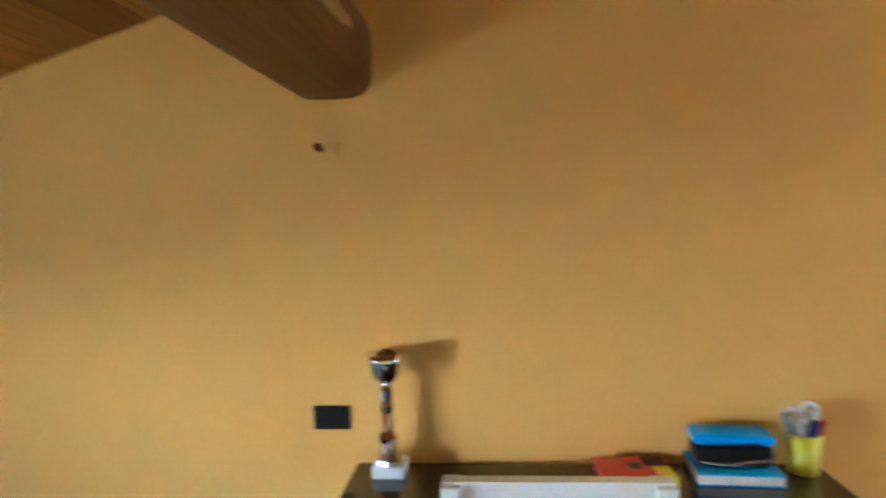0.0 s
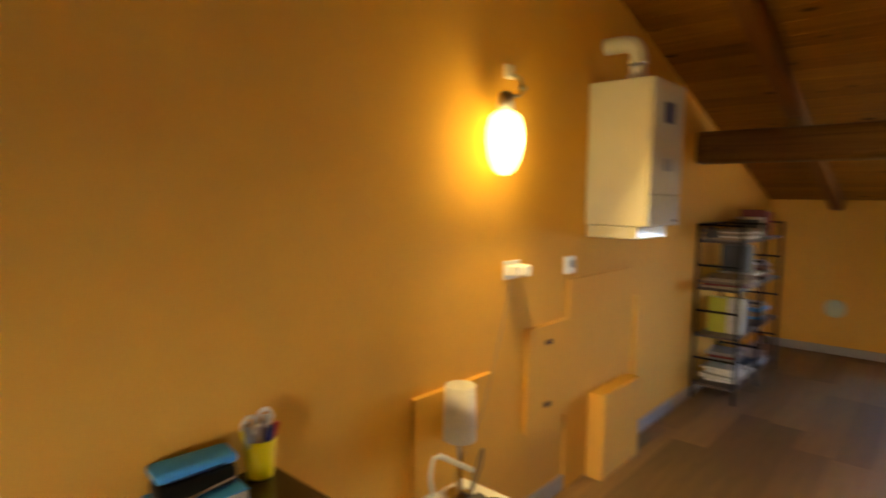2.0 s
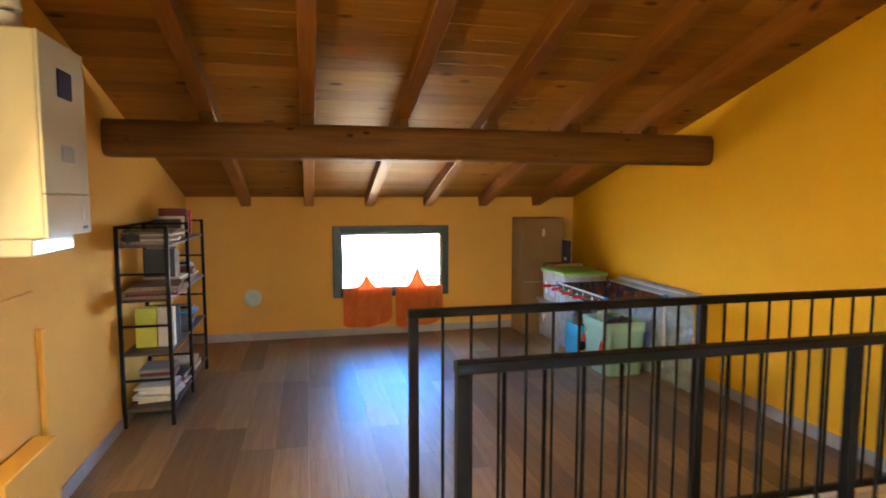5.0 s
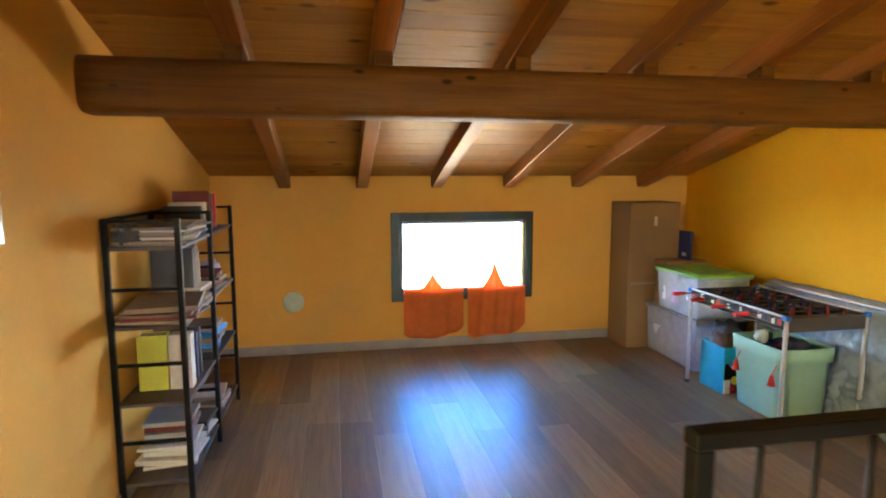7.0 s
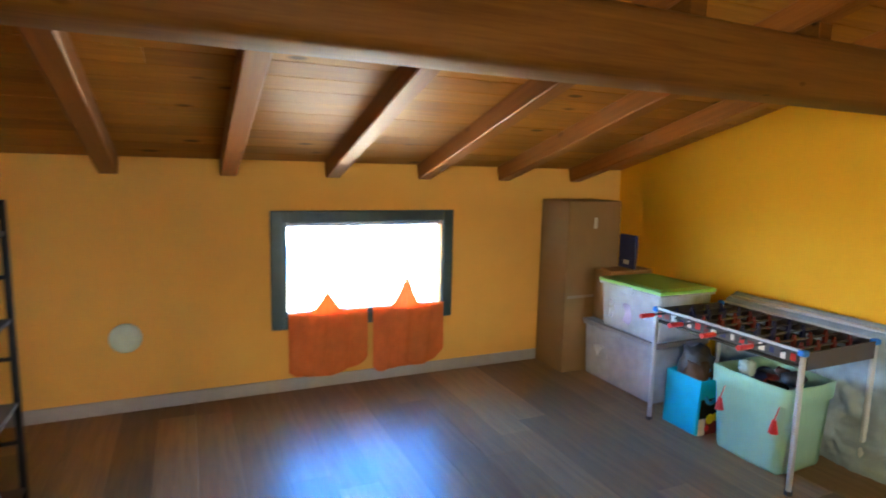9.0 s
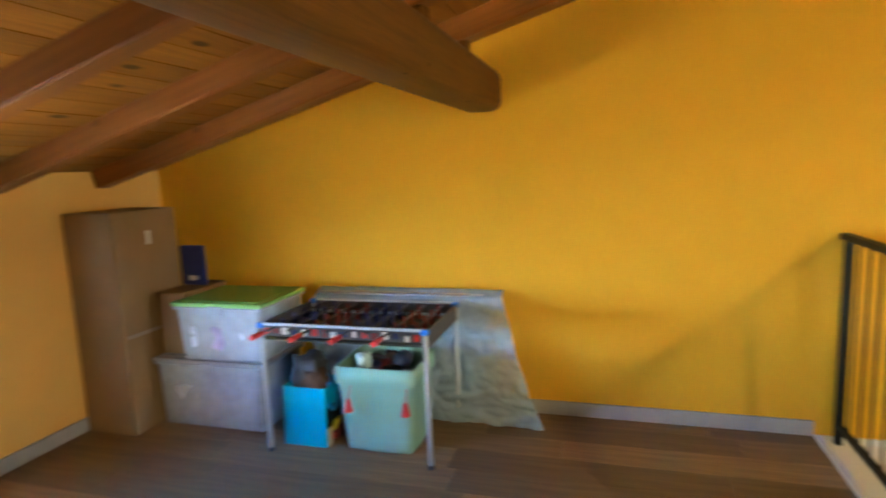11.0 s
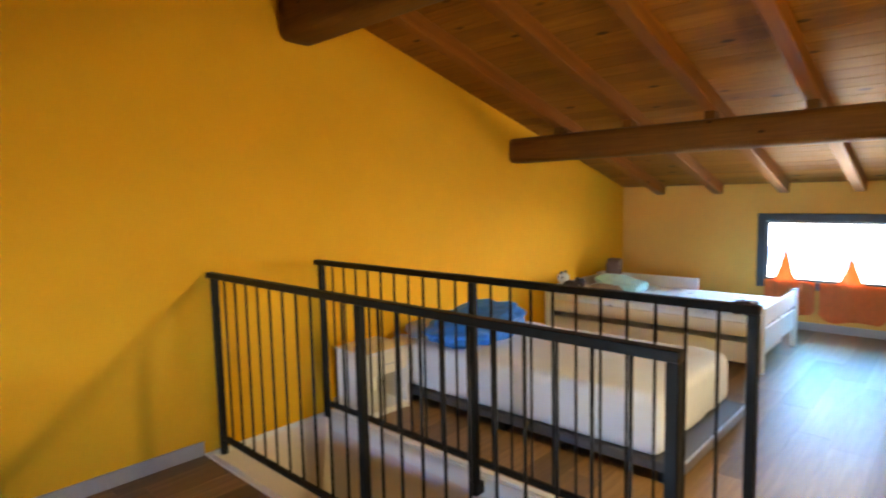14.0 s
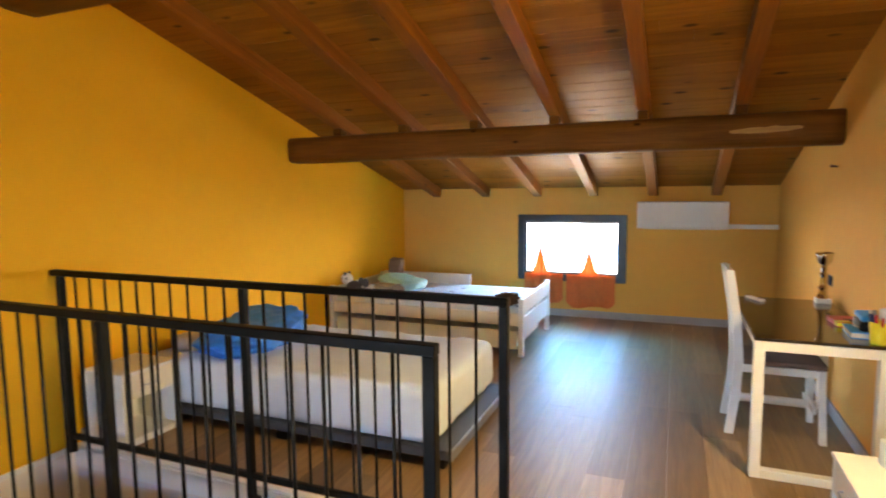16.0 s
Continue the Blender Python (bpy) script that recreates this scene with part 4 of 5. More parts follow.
# ---- lit wall lamp ----
def sconce():
    s = thing("wall_lamp", (2.740, YN, 1.975), "lit wall lamp with a frosted glass shade on a brass arm", "wall lamp")
    part("wall_plate", box(-0.028, 0.028, -0.020, -0.001, -0.028, 0.028, 0.005, segments=2), CREAM, s)
    part("arm", tube(arc([(0, -0.02, -0.01), (0.008, -0.055, -0.03), (0.012, -0.07, -0.07), (-0.03, -0.085, -0.105), (-0.10, -0.09, -0.12)]), 0.006), STEEL, s, smooth=True)
    part("joint", blob(0.014, 0.014, 0.014, (0.012, -0.07, -0.07), 0, 1, 0, 1, 2), STEEL, s, smooth=True)
    cx, cy = -0.130, -0.090
    cap = lathe([(0.012, -0.105), (0.028, -0.120), (0.034, -0.180)], 24)
    bmesh.ops.translate(cap, verts=cap.verts, vec=(cx, cy, 0))
    part("cap", cap, STEEL, s, smooth=True)
    bm = bmesh.new()
    prof = [(0.034, -0.180), (0.060, -0.198), (0.072, -0.240), (0.073, -0.300), (0.062, -0.360), (0.044, -0.400), (0.020, -0.420)]
    lathe(prof, 28, bm)
    bmesh.ops.translate(bm, verts=bm.verts, vec=(cx, cy, 0))
    sh = part("shade", bm, SHADE_LIT, s, "glowing frosted glass shade", smooth=True)
    sh.visible_shadow = False
    return s


sconce()


# ---- desk corner ----
def desk():
    x0, x1, y0, y1, zt = 0.415, 1.632, 1.275, 1.850, 0.726
    d = thing("desk", ((x0 + x1) / 2, (y0 + y1) / 2, 0), "white metal desk with a glossy dark brown top", "desk")
    hx, hy = (x1 - x0) / 2, (y1 - y0) / 2
    part("desktop", box(-hx, hx, -hy, hy, zt - 0.016, zt, 0.004, segments=2), ESPRESSO, d, "glossy dark brown top")
    for sx in (-1, 1):
        fr = part("end_frame", box(sx * (hx - 0.027) - 0.024, sx * (hx - 0.027) + 0.024, -hy + 0.052, hy - 0.052, zt - 0.066, zt - 0.017, 0.003), CREAM, d)
        part("floor_bar", box(sx * (hx - 0.027) - 0.024, sx * (hx - 0.027) + 0.024, -hy + 0.052, hy - 0.052, 0.0, 0.045, 0.003), CREAM, fr)
        for sy in (-1, 1):
            part("leg", box(sx * (hx - 0.027) - 0.025, sx * (hx - 0.027) + 0.025, sy * (hy - 0.027) - 0.025, sy * (hy - 0.027) + 0.025, 0, zt - 0.0165, 0.003), CREAM, d)
    for sy in (-1, 1):
        part("apron", box(-hx + 0.053, hx - 0.053, sy * (hy - 0.027) - 0.012, sy * (hy - 0.027) + 0.012, zt - 0.066, zt - 0.017, 0.002), CREAM, d)
    return d


desk()


def chair():
    c = thing("chair", (0.902, 1.462, 0), "white wooden chair with a dark seat pulled up to the desk", "chair", turn=0)
    hw, yb, yf = 0.165, -0.225, 0.225
    for sx in (-1, 1):
        bm = bmesh.new()
        line = [(-0.235, 0.0), (-0.205, 0.25), (-0.195, 0.45), (-0.215, 0.70), (-0.262, 0.985)]
        prev = None
        for y, z in line:
            w = 0.017 if z < 0.5 else 0.015
            q = [bm.verts.new((sx * hw + a, y + b, z)) for a, b in ((-w, -0.024), (w, -0.024), (w, 0.024), (-w, 0.024))]
            if prev:
                for i in range(4):
                    bm.faces.new((prev[i], prev[(i + 1) % 4], q[(i + 1) % 4], q[i]))
            else:
                bm.faces.new(q[::-1])
            prev = q
        bm.faces.new(prev)
        part("back_leg", bm, WHITE, c)
        lg = box(sx * hw - 0.019, sx * hw + 0.019, yf - 0.019, yf + 0.019, 0, 0.43, 0.004)
        for v in lg.verts:
            if v.co.z < 0.1:
                v.co.x = sx * hw + (v.co.x - sx * hw) * 0.75 + sx * 0.012
                v.co.y += 0.022
        part("front_leg", lg, WHITE, c)
        part("side_rail", box(sx * hw - 0.011, sx * hw + 0.011, -0.17, yf - 0.02, 0.385, 0.43, 0.002), WHITE, c)
        part("cross_bar", box(-hw + 0.012, hw - 0.012, sx * 0.205 - 0.009, sx * 0.205 + 0.009, 0.165, 0.20, 0.002), WHITE, c)
    part("stretcher", box(-0.011, 0.011, -0.195, 0.195, 0.166, 0.199, 0.002), WHITE, c)
    part("front_rail", box(-hw + 0.02, hw - 0.02, yf - 0.011, yf + 0.011, 0.385, 0.43, 0.002), WHITE, c)
    st = box(-hw - 0.015, hw + 0.015, -0.185, yf + 0.03, 0.431, 0.462, 0.010, segments=3)
    part("seat", st, TAUPE, c, "dull brown seat pad")

    def back_y(z):
        return -0.215 - 0.047 * (z - 0.70) / 0.285 if z > 0.7 else -0.195 - 0.02 * (z - 0.45) / 0.25
    for z0, z1, nm in ((0.92, 0.99, "crest_rail"), (0.56, 0.60, "lower_rail")):
        y0, y1 = back_y(z0), back_y(z1)
        bm = bmesh.new()
        vs = [bm.verts.new((x, y + o, z)) for x in (-hw - 0.014, hw + 0.014) for y, z in ((y0, z0), (y1, z1)) for o in (-0.011, 0.011)]
        for f in ((0, 1, 3, 2), (4, 6, 7, 5), (0, 4, 5, 1), (2, 3, 7, 6), (0, 2, 6, 4), (1, 5, 7, 3)):
            bm.faces.new([vs[i] for i in f])
        part(nm, bm, WHITE, c)
    for x0, x1 in ((-hw + 0.016, -0.004), (0.004, hw - 0.016)):
        y0, y1 = back_y(0.60), back_y(0.92)
        bm = bmesh.new()
        vs = [bm.verts.new((x, y + o, z)) for x in (x0, x1) for y, z in ((y0, 0.601), (y1, 0.919)) for o in (-0.006, 0.006)]
        for f in ((0, 1, 3, 2), (4, 6, 7, 5), (0, 4, 5, 1), (2, 3, 7, 6), (0, 2, 6, 4), (1, 5, 7, 3)):
            bm.faces.new([vs[i] for i in f])
        part("splat", bm, WHITE, c)
    return c


chair()
TOP = 0.7265
tr = thing("trophy", (0.520, 1.785, TOP), "silver trophy cup on a pale stone base", "trophy")
part("base", box(-0.042, 0.042, -0.040, 0.040, 0, 0.032, 0.003), PLASTIC_W, tr, "pale blue stone block")
part("stem", lathe([(0.0375, 0.032), (0.0350, 0.042), (0.0250, 0.060), (0.0213, 0.085), (0.0287, 0.100), (0.0187, 0.118), (0.0150, 0.165), (0.0225, 0.185), (0.0163, 0.20), (0.0187, 0.228), (0.0125, 0.240)], 8), CHROME, tr)
bm = lathe([(0.0125, 0.240), (0.0300, 0.252), (0.0425, 0.275), (0.0462, 0.305), (0.0513, 0.325), (0.0475, 0.325), (0.0413, 0.30), (0.0250, 0.265)], 28)
part("cup", bm, CHROME, tr, smooth=True)

rb = thing("game_box", (1.150, 1.765, TOP), "flat red and yellow game box on the desk", "box", turn=4)
part("tray", box(-0.088, 0.088, -0.062, 0.062, 0, 0.022, 0.002), RED, rb)
part("lid", box(-0.089, 0.089, -0.063, 0.063, 0.0225, 0.027, 0.001), RED, rb)
part("print", box(0.045, 0.0885, -0.0635, 0.0, 0.004, 0.0278), YELLOW, rb, "yellow corner print")
part("print", box(0.03, 0.085, 0.004, 0.058, 0.027, 0.0278), BROWN, rb, "brown picture")
part("print", box(-0.01, 0.02, -0.01, 0.025, 0.027, 0.0278), GREY_D, rb)
bk = thing("exercise_book", (1.395, 1.784, TOP), "pale blue exercise book lying on the desk", "book", turn=-3)
part("cover", box(-0.10, 0.10, -0.070, 0.070, 0, 0.003, 0.001), CYAN, bk)
part("leaves", box(-0.098, 0.098, -0.067, 0.067, 0.0032, 0.026), PAPER, bk)
part("cover", box(-0.10, 0.10, -0.070, 0.070, 0.0262, 0.030, 0.001), CYAN, bk)
pc = thing("pencil_case", (1.395, 1.792, TOP + 0.0305), "open black and blue pencil case on the book", "pencil case", turn=-4)
bm = box(-0.092, 0.092, -0.040, 0.040, 0, 0.052, 0.016, segments=3)
part("body", bm, BLACK, pc, smooth=True)
bm = box(-0.096, 0.096, -0.036, 0.044, 0.052, 0.078, 0.012, segments=3)
for v in bm.verts:
    v.co.z += 0.06 * (v.co.y + 0.036)
part("flap", bm, CYAN, pc, "bright blue zipped lid", smooth=True)
part("zip", tube(arc([(-0.08, -0.041, 0.012), (-0.02, -0.043, 0.008), (0.03, -0.043, 0.016), (0.085, -0.041, 0.022)]), 0.003), PAPER_T, pc, smooth=True)
part("pen", rod((-0.07, -0.030, 0.056), (0.06, -0.034, 0.060), 0.004), NAVY, pc)

cu = thing("pencil_cup", (1.574, 1.800, TOP), "yellow plastic cup full of pens and scissors", "cup")
bm = lathe([(0.032, 0), (0.034, 0.004), (0.043, 0.105), (0.040, 0.105), (0.031, 0.008)], 28)
part("cup", bm, YELLOW, cu, smooth=True)
r5 = random.Random(21)
for i, mt in enumerate((RED, PAPER, GREY, CYAN, YELLOW, GREY, PAPER, NAVY, RED)):
    a = i * 0.7
    part("pen", rod((0.012 * math.cos(a), 0.012 * math.sin(a), 0.012), (0.048 * math.cos(a), 0.040 * math.sin(a), 0.125 + 0.035 * r5.random()), 0.0065 + 0.004 * (i % 2)), mt, cu)
for k, (dx, dz) in enumerate(((-0.022, 0.138), (0.022, 0.148))):
    loop = [(dx + 0.020 * math.cos(0.7 * q), 0.012, dz + 0.024 * math.sin(0.7 * q)) for q in range(10)]
    part("scissors_handle", tube(arc(loop, 3), 0.006), (PAPER, PLASTIC_W)[k], cu, "white scissors handle", smooth=True)
re_ = thing("remote_control", (0.535, 1.400, TOP), "white remote control on the desk", "remote", turn=-62)
part("body", box(-0.024, 0.024, -0.075, 0.075, 0, 0.017, 0.006, segments=3), PLASTIC_W, re_)
part("screen", box(-0.016, 0.016, 0.02, 0.06, 0.017, 0.0176), GREY, re_)

sw = thing("light_switch", (0.345, YN, 0.852), "black plastic switch plate on the wall", "switch")
part("plate", box(-0.052, 0.052, -0.009, -0.0005, -0.034, 0.034, 0.003, segments=2), BLACK, sw)
for i in range(3):
    part("rocker", box(-0.034 + 0.0235 * i, -0.0125 + 0.0235 * i, -0.0125, -0.009, -0.022, 0.022, 0.0015), BLACK, sw)
nl = thing("wall_hook", (0.352, YN, 1.600), "small rusty hook in the wall", "hook")
part("nail", rod((0, 0, 0), (0, -0.035, 0.004), 0.006), BROWN, nl)
part("head", rod((0, -0.032, 0.004), (0, -0.038, 0.005), 0.011), BURGUNDY, nl)
pg = thing("wall_plug", (0.405, YN, 1.597), "filled plug hole in the plaster", "plaster patch")
part("filler", blob(0.012, 0.004, 0.022, (0, -0.001, 0), 0.3, 4, 3.0, 1.0, 2), PAINT, pg, smooth=True)


# ---- bedside tables ----
def bedside(place, turn, label, drawer=True, dims=(0.185, 0.165, 0.445)):
    n = thing("bedside_table", place, label, "bedside table", turn=turn)
    hx, hy, h = dims
    for sx in (-1, 1):
        part("side_panel", box(sx * hx - (0.016 if sx > 0 else 0), sx * hx + (0 if sx > 0 else 0.016), -hy, hy, 0, h - 0.0185, 0.002), WHITE, n)
    part("top", box(-hx - 0.006, hx + 0.006, -hy - 0.006, hy + 0.006, h - 0.018, h, 0.003), WHITE, n)
    part("bottom_shelf", box(-hx + 0.0165, hx - 0.0165, -hy, hy, 0.03, 0.046, 0.002), WHITE, n)
    part("plinth", box(-hx + 0.0165, hx - 0.0165, hy - 0.03, hy - 0.012, 0, 0.0295), WHITE, n)
    part("back_panel", box(-hx + 0.0165, hx - 0.0165, -hy, -hy + 0.006, 0.0465, h - 0.0185), WHITE, n)
    if drawer:
        dr = part("drawer", box(-hx + 0.019, hx - 0.019, -hy + 0.02, hy - 0.003, h - 0.165, h - 0.022, 0.003), CREAM, n)
        part("handle", tube(arc([(-0.045, hy - 0.003, h - 0.095), (-0.03, hy + 0.016, h - 0.095), (0.03, hy + 0.016, h - 0.095), (0.045, hy - 0.003, h - 0.095)]), 0.004), STEEL, dr, smooth=True)
    return n


bedside((2.385, -2.148, 0), 0, "white bedside table with a drawer over an open shelf")
bedside((2.272, 1.688, 0), 180, "white bedside table against the wall under the lamp", dims=(0.203, 0.155, 0.37))

la = thing("table_lamp", (2.365, 1.770, 0.3705), "table lamp with a white cylinder shade and chrome foot", "table lamp")
part("foot", lathe([(0.050, 0), (0.050, 0.008), (0.012, 0.016), (0.009, 0.23)], 24), CHROME, la, smooth=True)
bm = lathe([(0.060, 0.215), (0.056, 0.418), (0.054, 0.418), (0.058, 0.216)], 32)
part("shade", bm, PAPER, la, "white paper cylinder shade", smooth=True)
part("cord", tube(arc([(0.03, 0.03, 0.006), (0.06, 0.070, 0.03), (0.20, 0.060, 0.22), (0.33, 0.060, 0.55), (0.405, 0.060, 0.775)]), 0.0017), PAPER_T, la, "thin pale cord up to the socket", smooth=True)
le = thing("desk_lamp", (2.150, 1.700, 0.3705), "small white clip-on reading lamp with a bent neck", "lamp")
part("base", box(-0.028, 0.028, -0.030, 0.030, 0, 0.105, 0.010, segments=3), PLASTIC_W, le)
part("neck", tube(arc([(0, 0.0, 0.10), (-0.012, 0.005, 0.17), (0.02, 0.02, 0.222), (0.06, 0.02, 0.213)]), 0.007), PLASTIC_W, le, smooth=True)
hd = box(-0.085, 0.085, -0.014, 0.014, -0.009, 0.009, 0.006, segments=2)
ob = part("head", hd, PLASTIC_W, le)
ob.matrix_basis = pose(0.128, 0.012, 0.172, 0, 32, -12)
mo = thing("cable_bundle", (2.36, 1.66, 0.3705), "tangled dark charger cables on the bedside table", "cable")
part("cable", tube(arc([(-0.06, 0.02, 0.006), (0.0, 0.05, 0.03), (0.07, 0.06, 0.10), (0.12, 0.09, 0.145), (0.10, 0.10, 0.09), (0.02, 0.06, 0.012), (0.08, -0.02, 0.006)]), 0.004), GREY_D, mo, smooth=True)
part("adapter", box(-0.04, 0.03, 0.0, 0.04, 0.0, 0.03, 0.005), GREY_D, mo)


# ---- beds at the west end ----
def low_bed():
    b = thing("low_bed", (1.585, -1.255, 0), "low dark platform bed with a white sheeted mattress", "bed")
    hx, hy = 0.555, 1.035
    part("platform", box(-hx, hx, -hy, hy + 0.06, 0.060, 0.112, 0.006), GREY_D, b, "dark grey slatted platform")
    part("edge_board", box(-hx - 0.004, hx + 0.004, hy + 0.0605, hy + 0.076, 0.062, 0.116, 0.003), STEEL, b)
    for sx in (-0.50, 0.50):
        for sy in (-0.96, 0.0, 1.02):
            part("foot", box(sx - 0.035, sx + 0.035, sy - 0.035, sy + 0.035, 0, 0.0595, 0.004), BLACK, b)
    mx, my, z0, z1 = 0.548, 1.012, 0.113, 0.428
    body = box(-mx, mx, -my - 0.01, my - 0.01, z0, z1, 0.062, segments=4)
    bmesh.ops.subdivide_edges(body, edges=[e for e in body.edges if e.calc_length() > 0.2], cuts=34, use_grid_fill=True)
    for v in body.verts:
        n1 = noise.noise((v.co.x * 3.2, v.co.y * 2.2, 4.0))
        n2 = noise.noise((v.co.x * 14 + 3, v.co.y * 5, 9.0))
        if v.co.z > z1 - 0.03:
            ridge = 1 - min(1.0, 4.5 * abs(noise.noise((v.co.x * 2.6 + 1.4 * v.co.y, v.co.y * 5.5 - v.co.x, 6.0))))
            v.co.z += 0.012 * n1 + 0.010 * n2 * max(0, noise.noise((v.co.x * 2, v.co.y * 2, 1)) + 0.35) + 0.014 * ridge * ridge
        elif v.co.z > z0 + 0.01:
            v.co.x += math.copysign(0.016, v.co.x) * noise.noise((v.co.y * 8, v.co.z * 3, 2)) if abs(v.co.x) > mx - 0.01 else 0
            v.co.y += 0.016 * noise.noise((v.co.x * 8, v.co.z * 3, 5)) if abs(v.co.y) > my - 0.03 else 0
    part("mattress", body, SHEET, b, "mattress under a creased white sheet", smooth=True)
    return b


low_bed()
pi = thing("pillow", (1.80, -2.03, 0.470), "grey bed pillow at the head of the low bed", "pillow")
part("cushion", blob(0.29, 0.20, 0.060, (0, 0, 0.015), 0.10, 2.5, 4.4, 0.72), GREY, pi, smooth=True)
bl = thing("blue_pillow", (1.68, -1.80, 0.440), "crumpled bright blue pillow on the low bed", "pillow", turn=14)
bm = blob(0.47, 0.29, 0.090, (0, 0, 0.072), 0.16, 2.6, 8.2, 0.72, 5)
for v in bm.verts:
    v.co.z += 0.012 * noise.noise(v.co * 14) + 0.035 * max(0, -v.co.x / 0.36) * (v.co.z > 0.05)
part("cushion", bm, BLUE, bl, smooth=True)


def daybed():
    d = thing("daybed", (-0.60, -1.315, 0), "white wooden daybed with a trundle drawer and guard rails", "bed")
    x0, x1, y0, y1 = -0.535, 0.550, -0.975, 0.975
    for x, y, h in ((x1, y1, 0.520), (x0, y1, 0.530), (x1, y0, 0.535), (x0, y0, 0.535)):
        part("post", box(x - 0.028, x + 0.028, y - 0.022, y + 0.022, 0, h, 0.004), WHITE, d)
    for y in (y0, y1):
        part("end_rail", box(x0 + 0.0285, x1 - 0.0285, y - 0.014, y + 0.014, 0.375, 0.515, 0.004), WHITE, d)
        part("end_panel", box(x0 + 0.0285, x1 - 0.0285, y - 0.010, y + 0.010, 0.165, 0.345, 0.004), WHITE, d)
        part("end_slat", box(-0.03, 0.03, y - 0.009, y + 0.009, 0.3455, 0.3745), WHITE, d)
    part("side_rail", box(x1 - 0.012, x1 + 0.012, y0 + 0.0225, y1 - 0.0225, 0.275, 0.385, 0.004), CREAM, d)
    part("side_rail", box(x0 - 0.012, x0 + 0.012, y0 + 0.0225, y1 - 0.0225, 0.275, 0.385, 0.004), CREAM, d)
    part("back_guard", box(x0 - 0.010, x0 + 0.010, y0 + 0.0225, 0.12, 0.425, 0.550, 0.004), WHITE, d)
    for y in (-0.5, 0.10):
        part("guard_post", box(x0 - 0.022, x0 - 0.0105, y - 0.02, y + 0.02, 0.28, 0.55, 0.003), WHITE, d)
    part("slats", box(x0 + 0.013, x1 - 0.013, y0 + 0.03, y1 - 0.03, 0.29, 0.305), CREAM, d)
    dr = part("trundle_drawer", box(x1 - 0.022, x1 - 0.002, y0 + 0.045, y1 - 0.045, 0.060, 0.225, 0.004), CREAM, d)
    part("drawer_box", box(x0 + 0.15, x1 - 0.0225, y0 + 0.06, y1 - 0.06, 0.06, 0.20), CREAM, dr)
    for y in (-0.7, 0.6):
        part("caster", rod((x1 - 0.12, y - 0.012, 0.03), (x1 - 0.12, y + 0.012, 0.03), 0.03, sides=16), BLACK, dr)
    ms = box(x0 + 0.016, x1 - 0.016, y0 + 0.03, y1 - 0.03, 0.306, 0.440, 0.035, segments=3)
    part("mattress", ms, DUVET, d, "pale blue patterned mattress cover", smooth=True)
    return d


def duvet_material():
    m, n, l, b = nodes_of("patterned_cotton")
    v = coords(n, l, "object")
    k = n.new("ShaderNodeTexVoronoi")
    k.inputs["Scale"].default_value = 7.0
    l.new(v, k.inputs["Vector"])
    f = noise_node(n, l, v, 10.0, 4)
    base = ramp(n, l, f, [(0.35, (0.62, 0.70, 0.76)), (0.65, (0.74, 0.78, 0.80))])
    l.new(mixed(n, l, ramp(n, l, k.outputs["Distance"], [(0.16, (1, 1, 1)), (0.24, (0, 0, 0))]), base, (0.26, 0.30, 0.38)), b.inputs["Base Color"])
    b.inputs["Roughness"].default_value = 0.85
    bumped(n, l, b, f, 0.4, 0.004)
    return m


DUVET = duvet_material()
daybed()
MT = 0.4405
pb = thing("aqua_pillow", (-0.62, -1.78, MT), "aqua green printed pillow on the daybed", "pillow", turn=-20)
bm = blob(0.20, 0.27, 0.06, (0, 0, 0.06), 0.12, 2.5, 1.2, 0.7)
for v in bm.verts:
    v.co.z += 0.16 * max(0, -v.co.y + 0.05)
part("cushion", bm, AQUA, pb, smooth=True)
pd = bmesh.new()
blob(0.062, 0.060, 0.058, (0.0, -0.085, 0.150), 0.05, 3, 2, 1, 3, pd)
blob(0.055, 0.070, 0.055, (0.0, 0.150, 0.055), 0.08, 3, 7, 0.9, 3, pd)
pale = len(pd.faces)
blob(0.075, 0.105, 0.068, (0, 0.010, 0.067), 0.12, 3, 3, 0.9, 3, pd)
for ex in (-0.040, 0.040):
    blob(0.019, 0.014, 0.019, (ex, -0.085, 0.207), 0, 1, 0, 1, 2, pd)
    blob(0.013, 0.008, 0.015, (0.052, -0.085 + ex * 0.55, 0.160), 0, 1, 0, 1, 2, pd)
    blob(0.030, 0.030, 0.050, (0.02 + ex * 0.6, 0.115 + ex, 0.125), 0.1, 3, 4, 0.9, 2, pd)
ob = part("plush_toy", pd, PAPER, smooth=True)
ob.data.materials.append(GREY_D)
for k, face in enumerate(ob.data.polygons):
    face.material_index = 0 if k < pale else 1
ob.location = (-0.17, -2.10, MT + 0.001)
tagged(ob, "black and white plush panda lying on the daybed", "plush toy")
cl = part("crumpled_cloth", blob(0.14, 0.16, 0.045, (0, 0, 0.043), 0.5, 4, 6, 0.8, 4), PAPER_T, smooth=True)
cl.location = (-0.35, -1.82, MT + 0.001)
tagged(cl, "crumpled tan cloth on the daybed", "cloth")
cl = part("crumpled_cloth", blob(0.12, 0.10, 0.05, (0, 0, 0.047), 0.6, 4, 9, 0.8, 4), BROWN, smooth=True)
cl.location = (-0.18, -0.50, MT + 0.001)
tagged(cl, "crumpled brown and black cloth at the end of the daybed", "cloth")
hb_ = thing("small_bag", (-1.02, -2.06, MT), "small brown fabric bag in the daybed corner", "bag", turn=20)
part("body", blob(0.12, 0.08, 0.140, (0, 0, 0.135), 0.2, 3, 2.5, 0.5, 3), TAUPE, hb_, smooth=True)
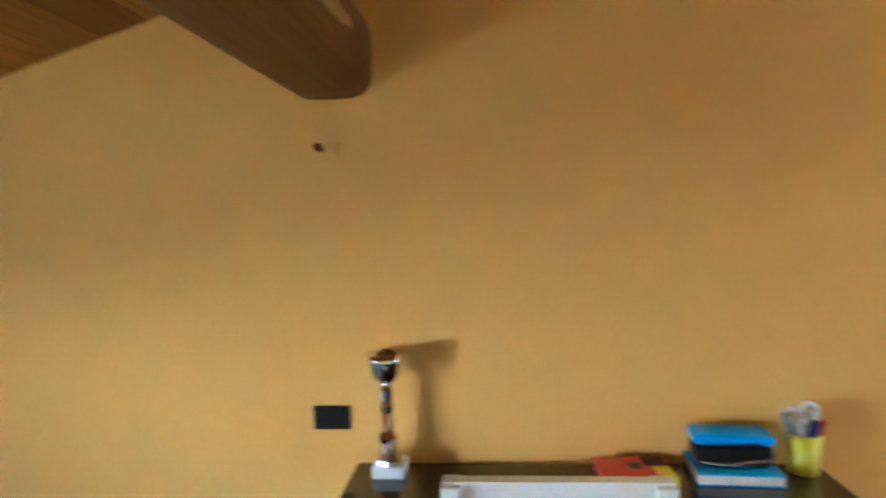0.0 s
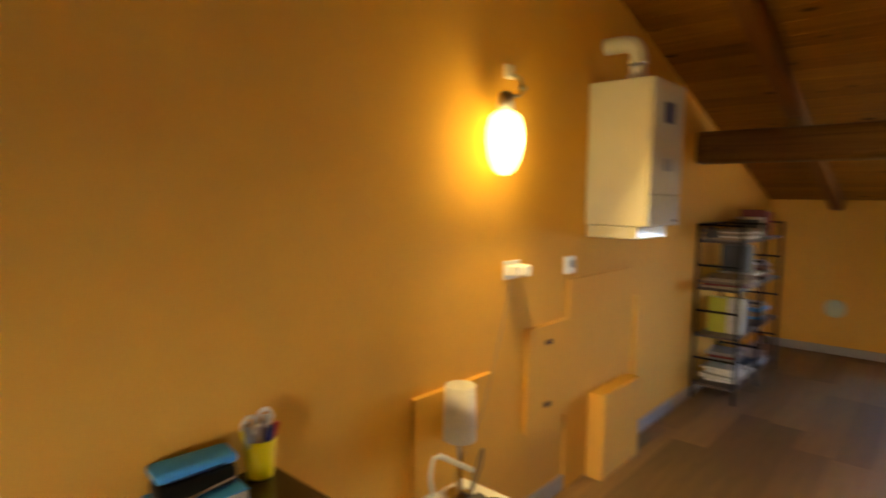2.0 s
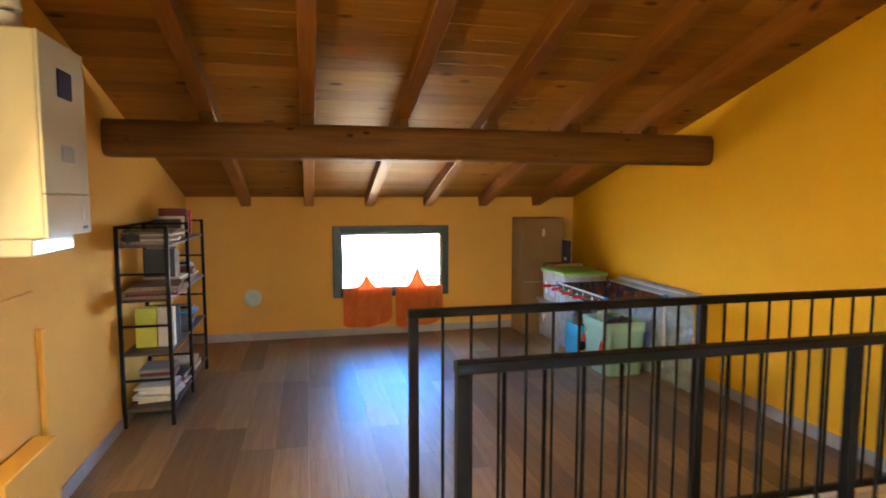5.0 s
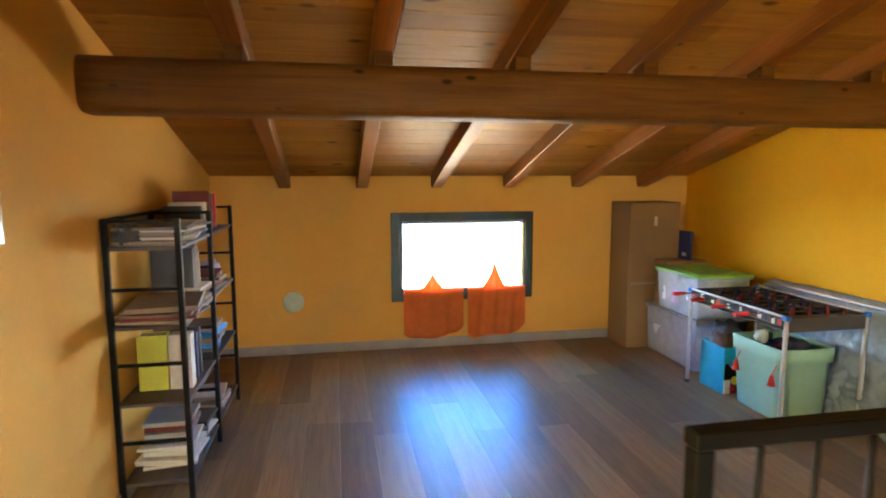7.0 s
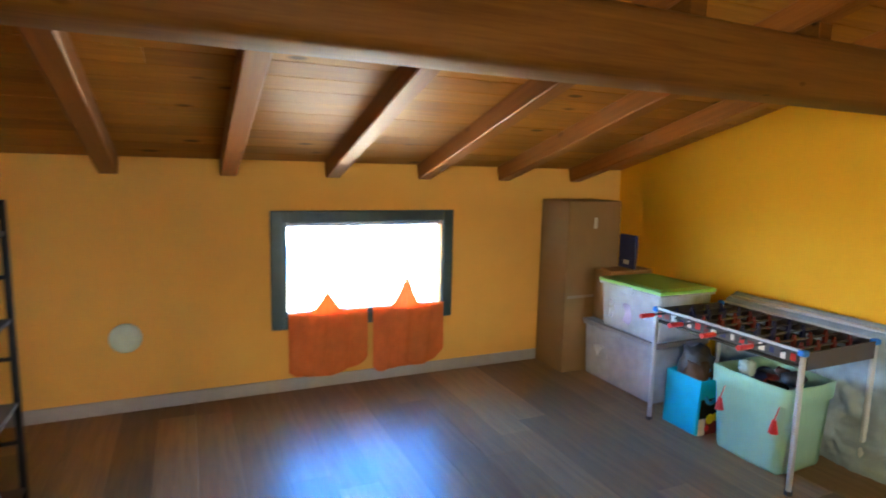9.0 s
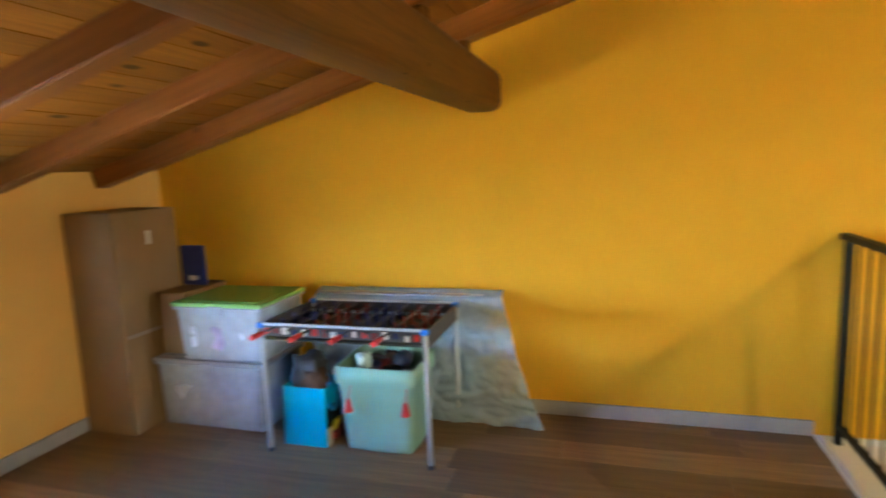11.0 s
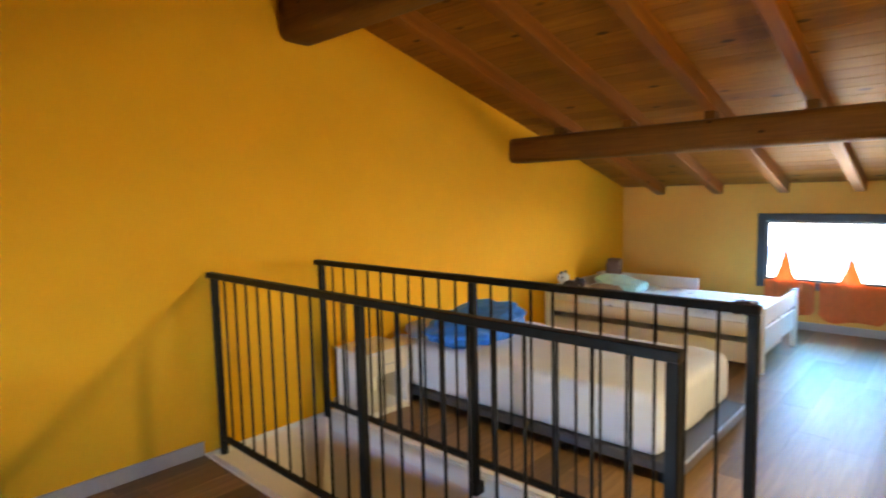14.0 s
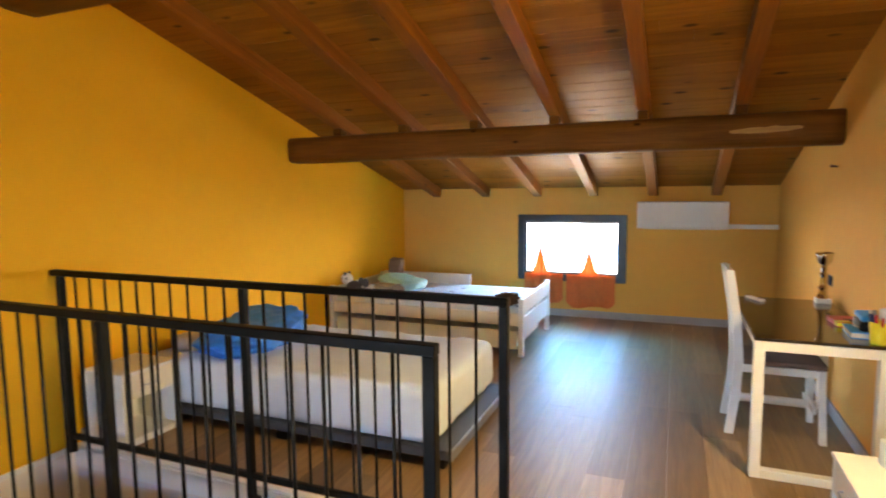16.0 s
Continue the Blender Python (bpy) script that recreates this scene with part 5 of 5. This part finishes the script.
part("flap", box(-0.09, 0.09, 0.06, 0.085, 0.16, 0.262, 0.01, segments=2), PAPER_T, hb_)


# ---- air conditioner ----
ac = thing("air_conditioner", (XW, 0.955, 1.046), "white wall-mounted air conditioner unit", "air conditioner")
bm = box(0.001, 0.150, -0.447, 0.447, 0.0, 0.288, 0.018, segments=4)
for v in bm.verts:
    if v.co.z < 0.08 and v.co.x > 0.09:
        v.co.x -= (0.08 - v.co.z) * 0.35
part("casing", bm, PLASTIC_W, ac)
part("front_panel", box(0.1505, 0.156, -0.443, 0.443, 0.085, 0.280, 0.003), PLASTIC_W, ac)
part("louvre", box(0.085, 0.128, -0.38, 0.38, -0.004, 0.006, 0.002), PLASTIC_W, ac)
part("intake", box(0.03, 0.12, -0.40, 0.40, 0.286, 0.290), GREY, ac)
tk = thing("pipe_trunking", (XW, 1.405, 1.050), "white plastic pipe cover along the wall", "pipe cover")
part("cover", box(0.0005, 0.055, 0.0, YN - 1.406, 0.0, 0.046, 0.006, segments=2), PLASTIC_W, tk)
part("end_cap", box(0.0005, 0.058, 0.0, 0.03, -0.002, 0.048, 0.004), PLASTIC_W, tk)


# ---- floor planks ----
def plank_rows():
    """Laminate planks along x, staggered, cut round the stair opening."""
    width = (YN - WELL_Y1) / 7
    cache = {}
    r = random.Random(11)
    y = WELL_Y1 - width * 15
    while y < YN - 0.01:
        ya, yb = max(y, YS), y + width
        cuts = [(XW, XE)] if ya >= WELL_Y1 - 0.001 else [(XW, WELL_X0), (WELL_X1, XE)]
        start = XW - r.uniform(0.05, 1.2)
        for a, b in cuts:
            x = start
            while x < b:
                x0, x1 = max(x, a), min(x + 1.28, b)
                x += 1.28
                if x1 - x0 < 0.02 or yb - ya < 0.02:
                    continue
                key = (round(x1 - x0, 3), round(yb - ya, 3))
                if key not in cache:
                    hx, hy = key[0] / 2 - 0.0006, key[1] / 2 - 0.0006
                    cache[key] = mesh_of(box(-hx, hx, -hy, hy, -0.012, 0.0), "plank", PLANK)
                ob = new("plank", cache[key])
                ob.location = ((x0 + x1) / 2, (ya + yb) / 2, 0)
                ob.parent = FLOOR
        y += width


plank_rows()
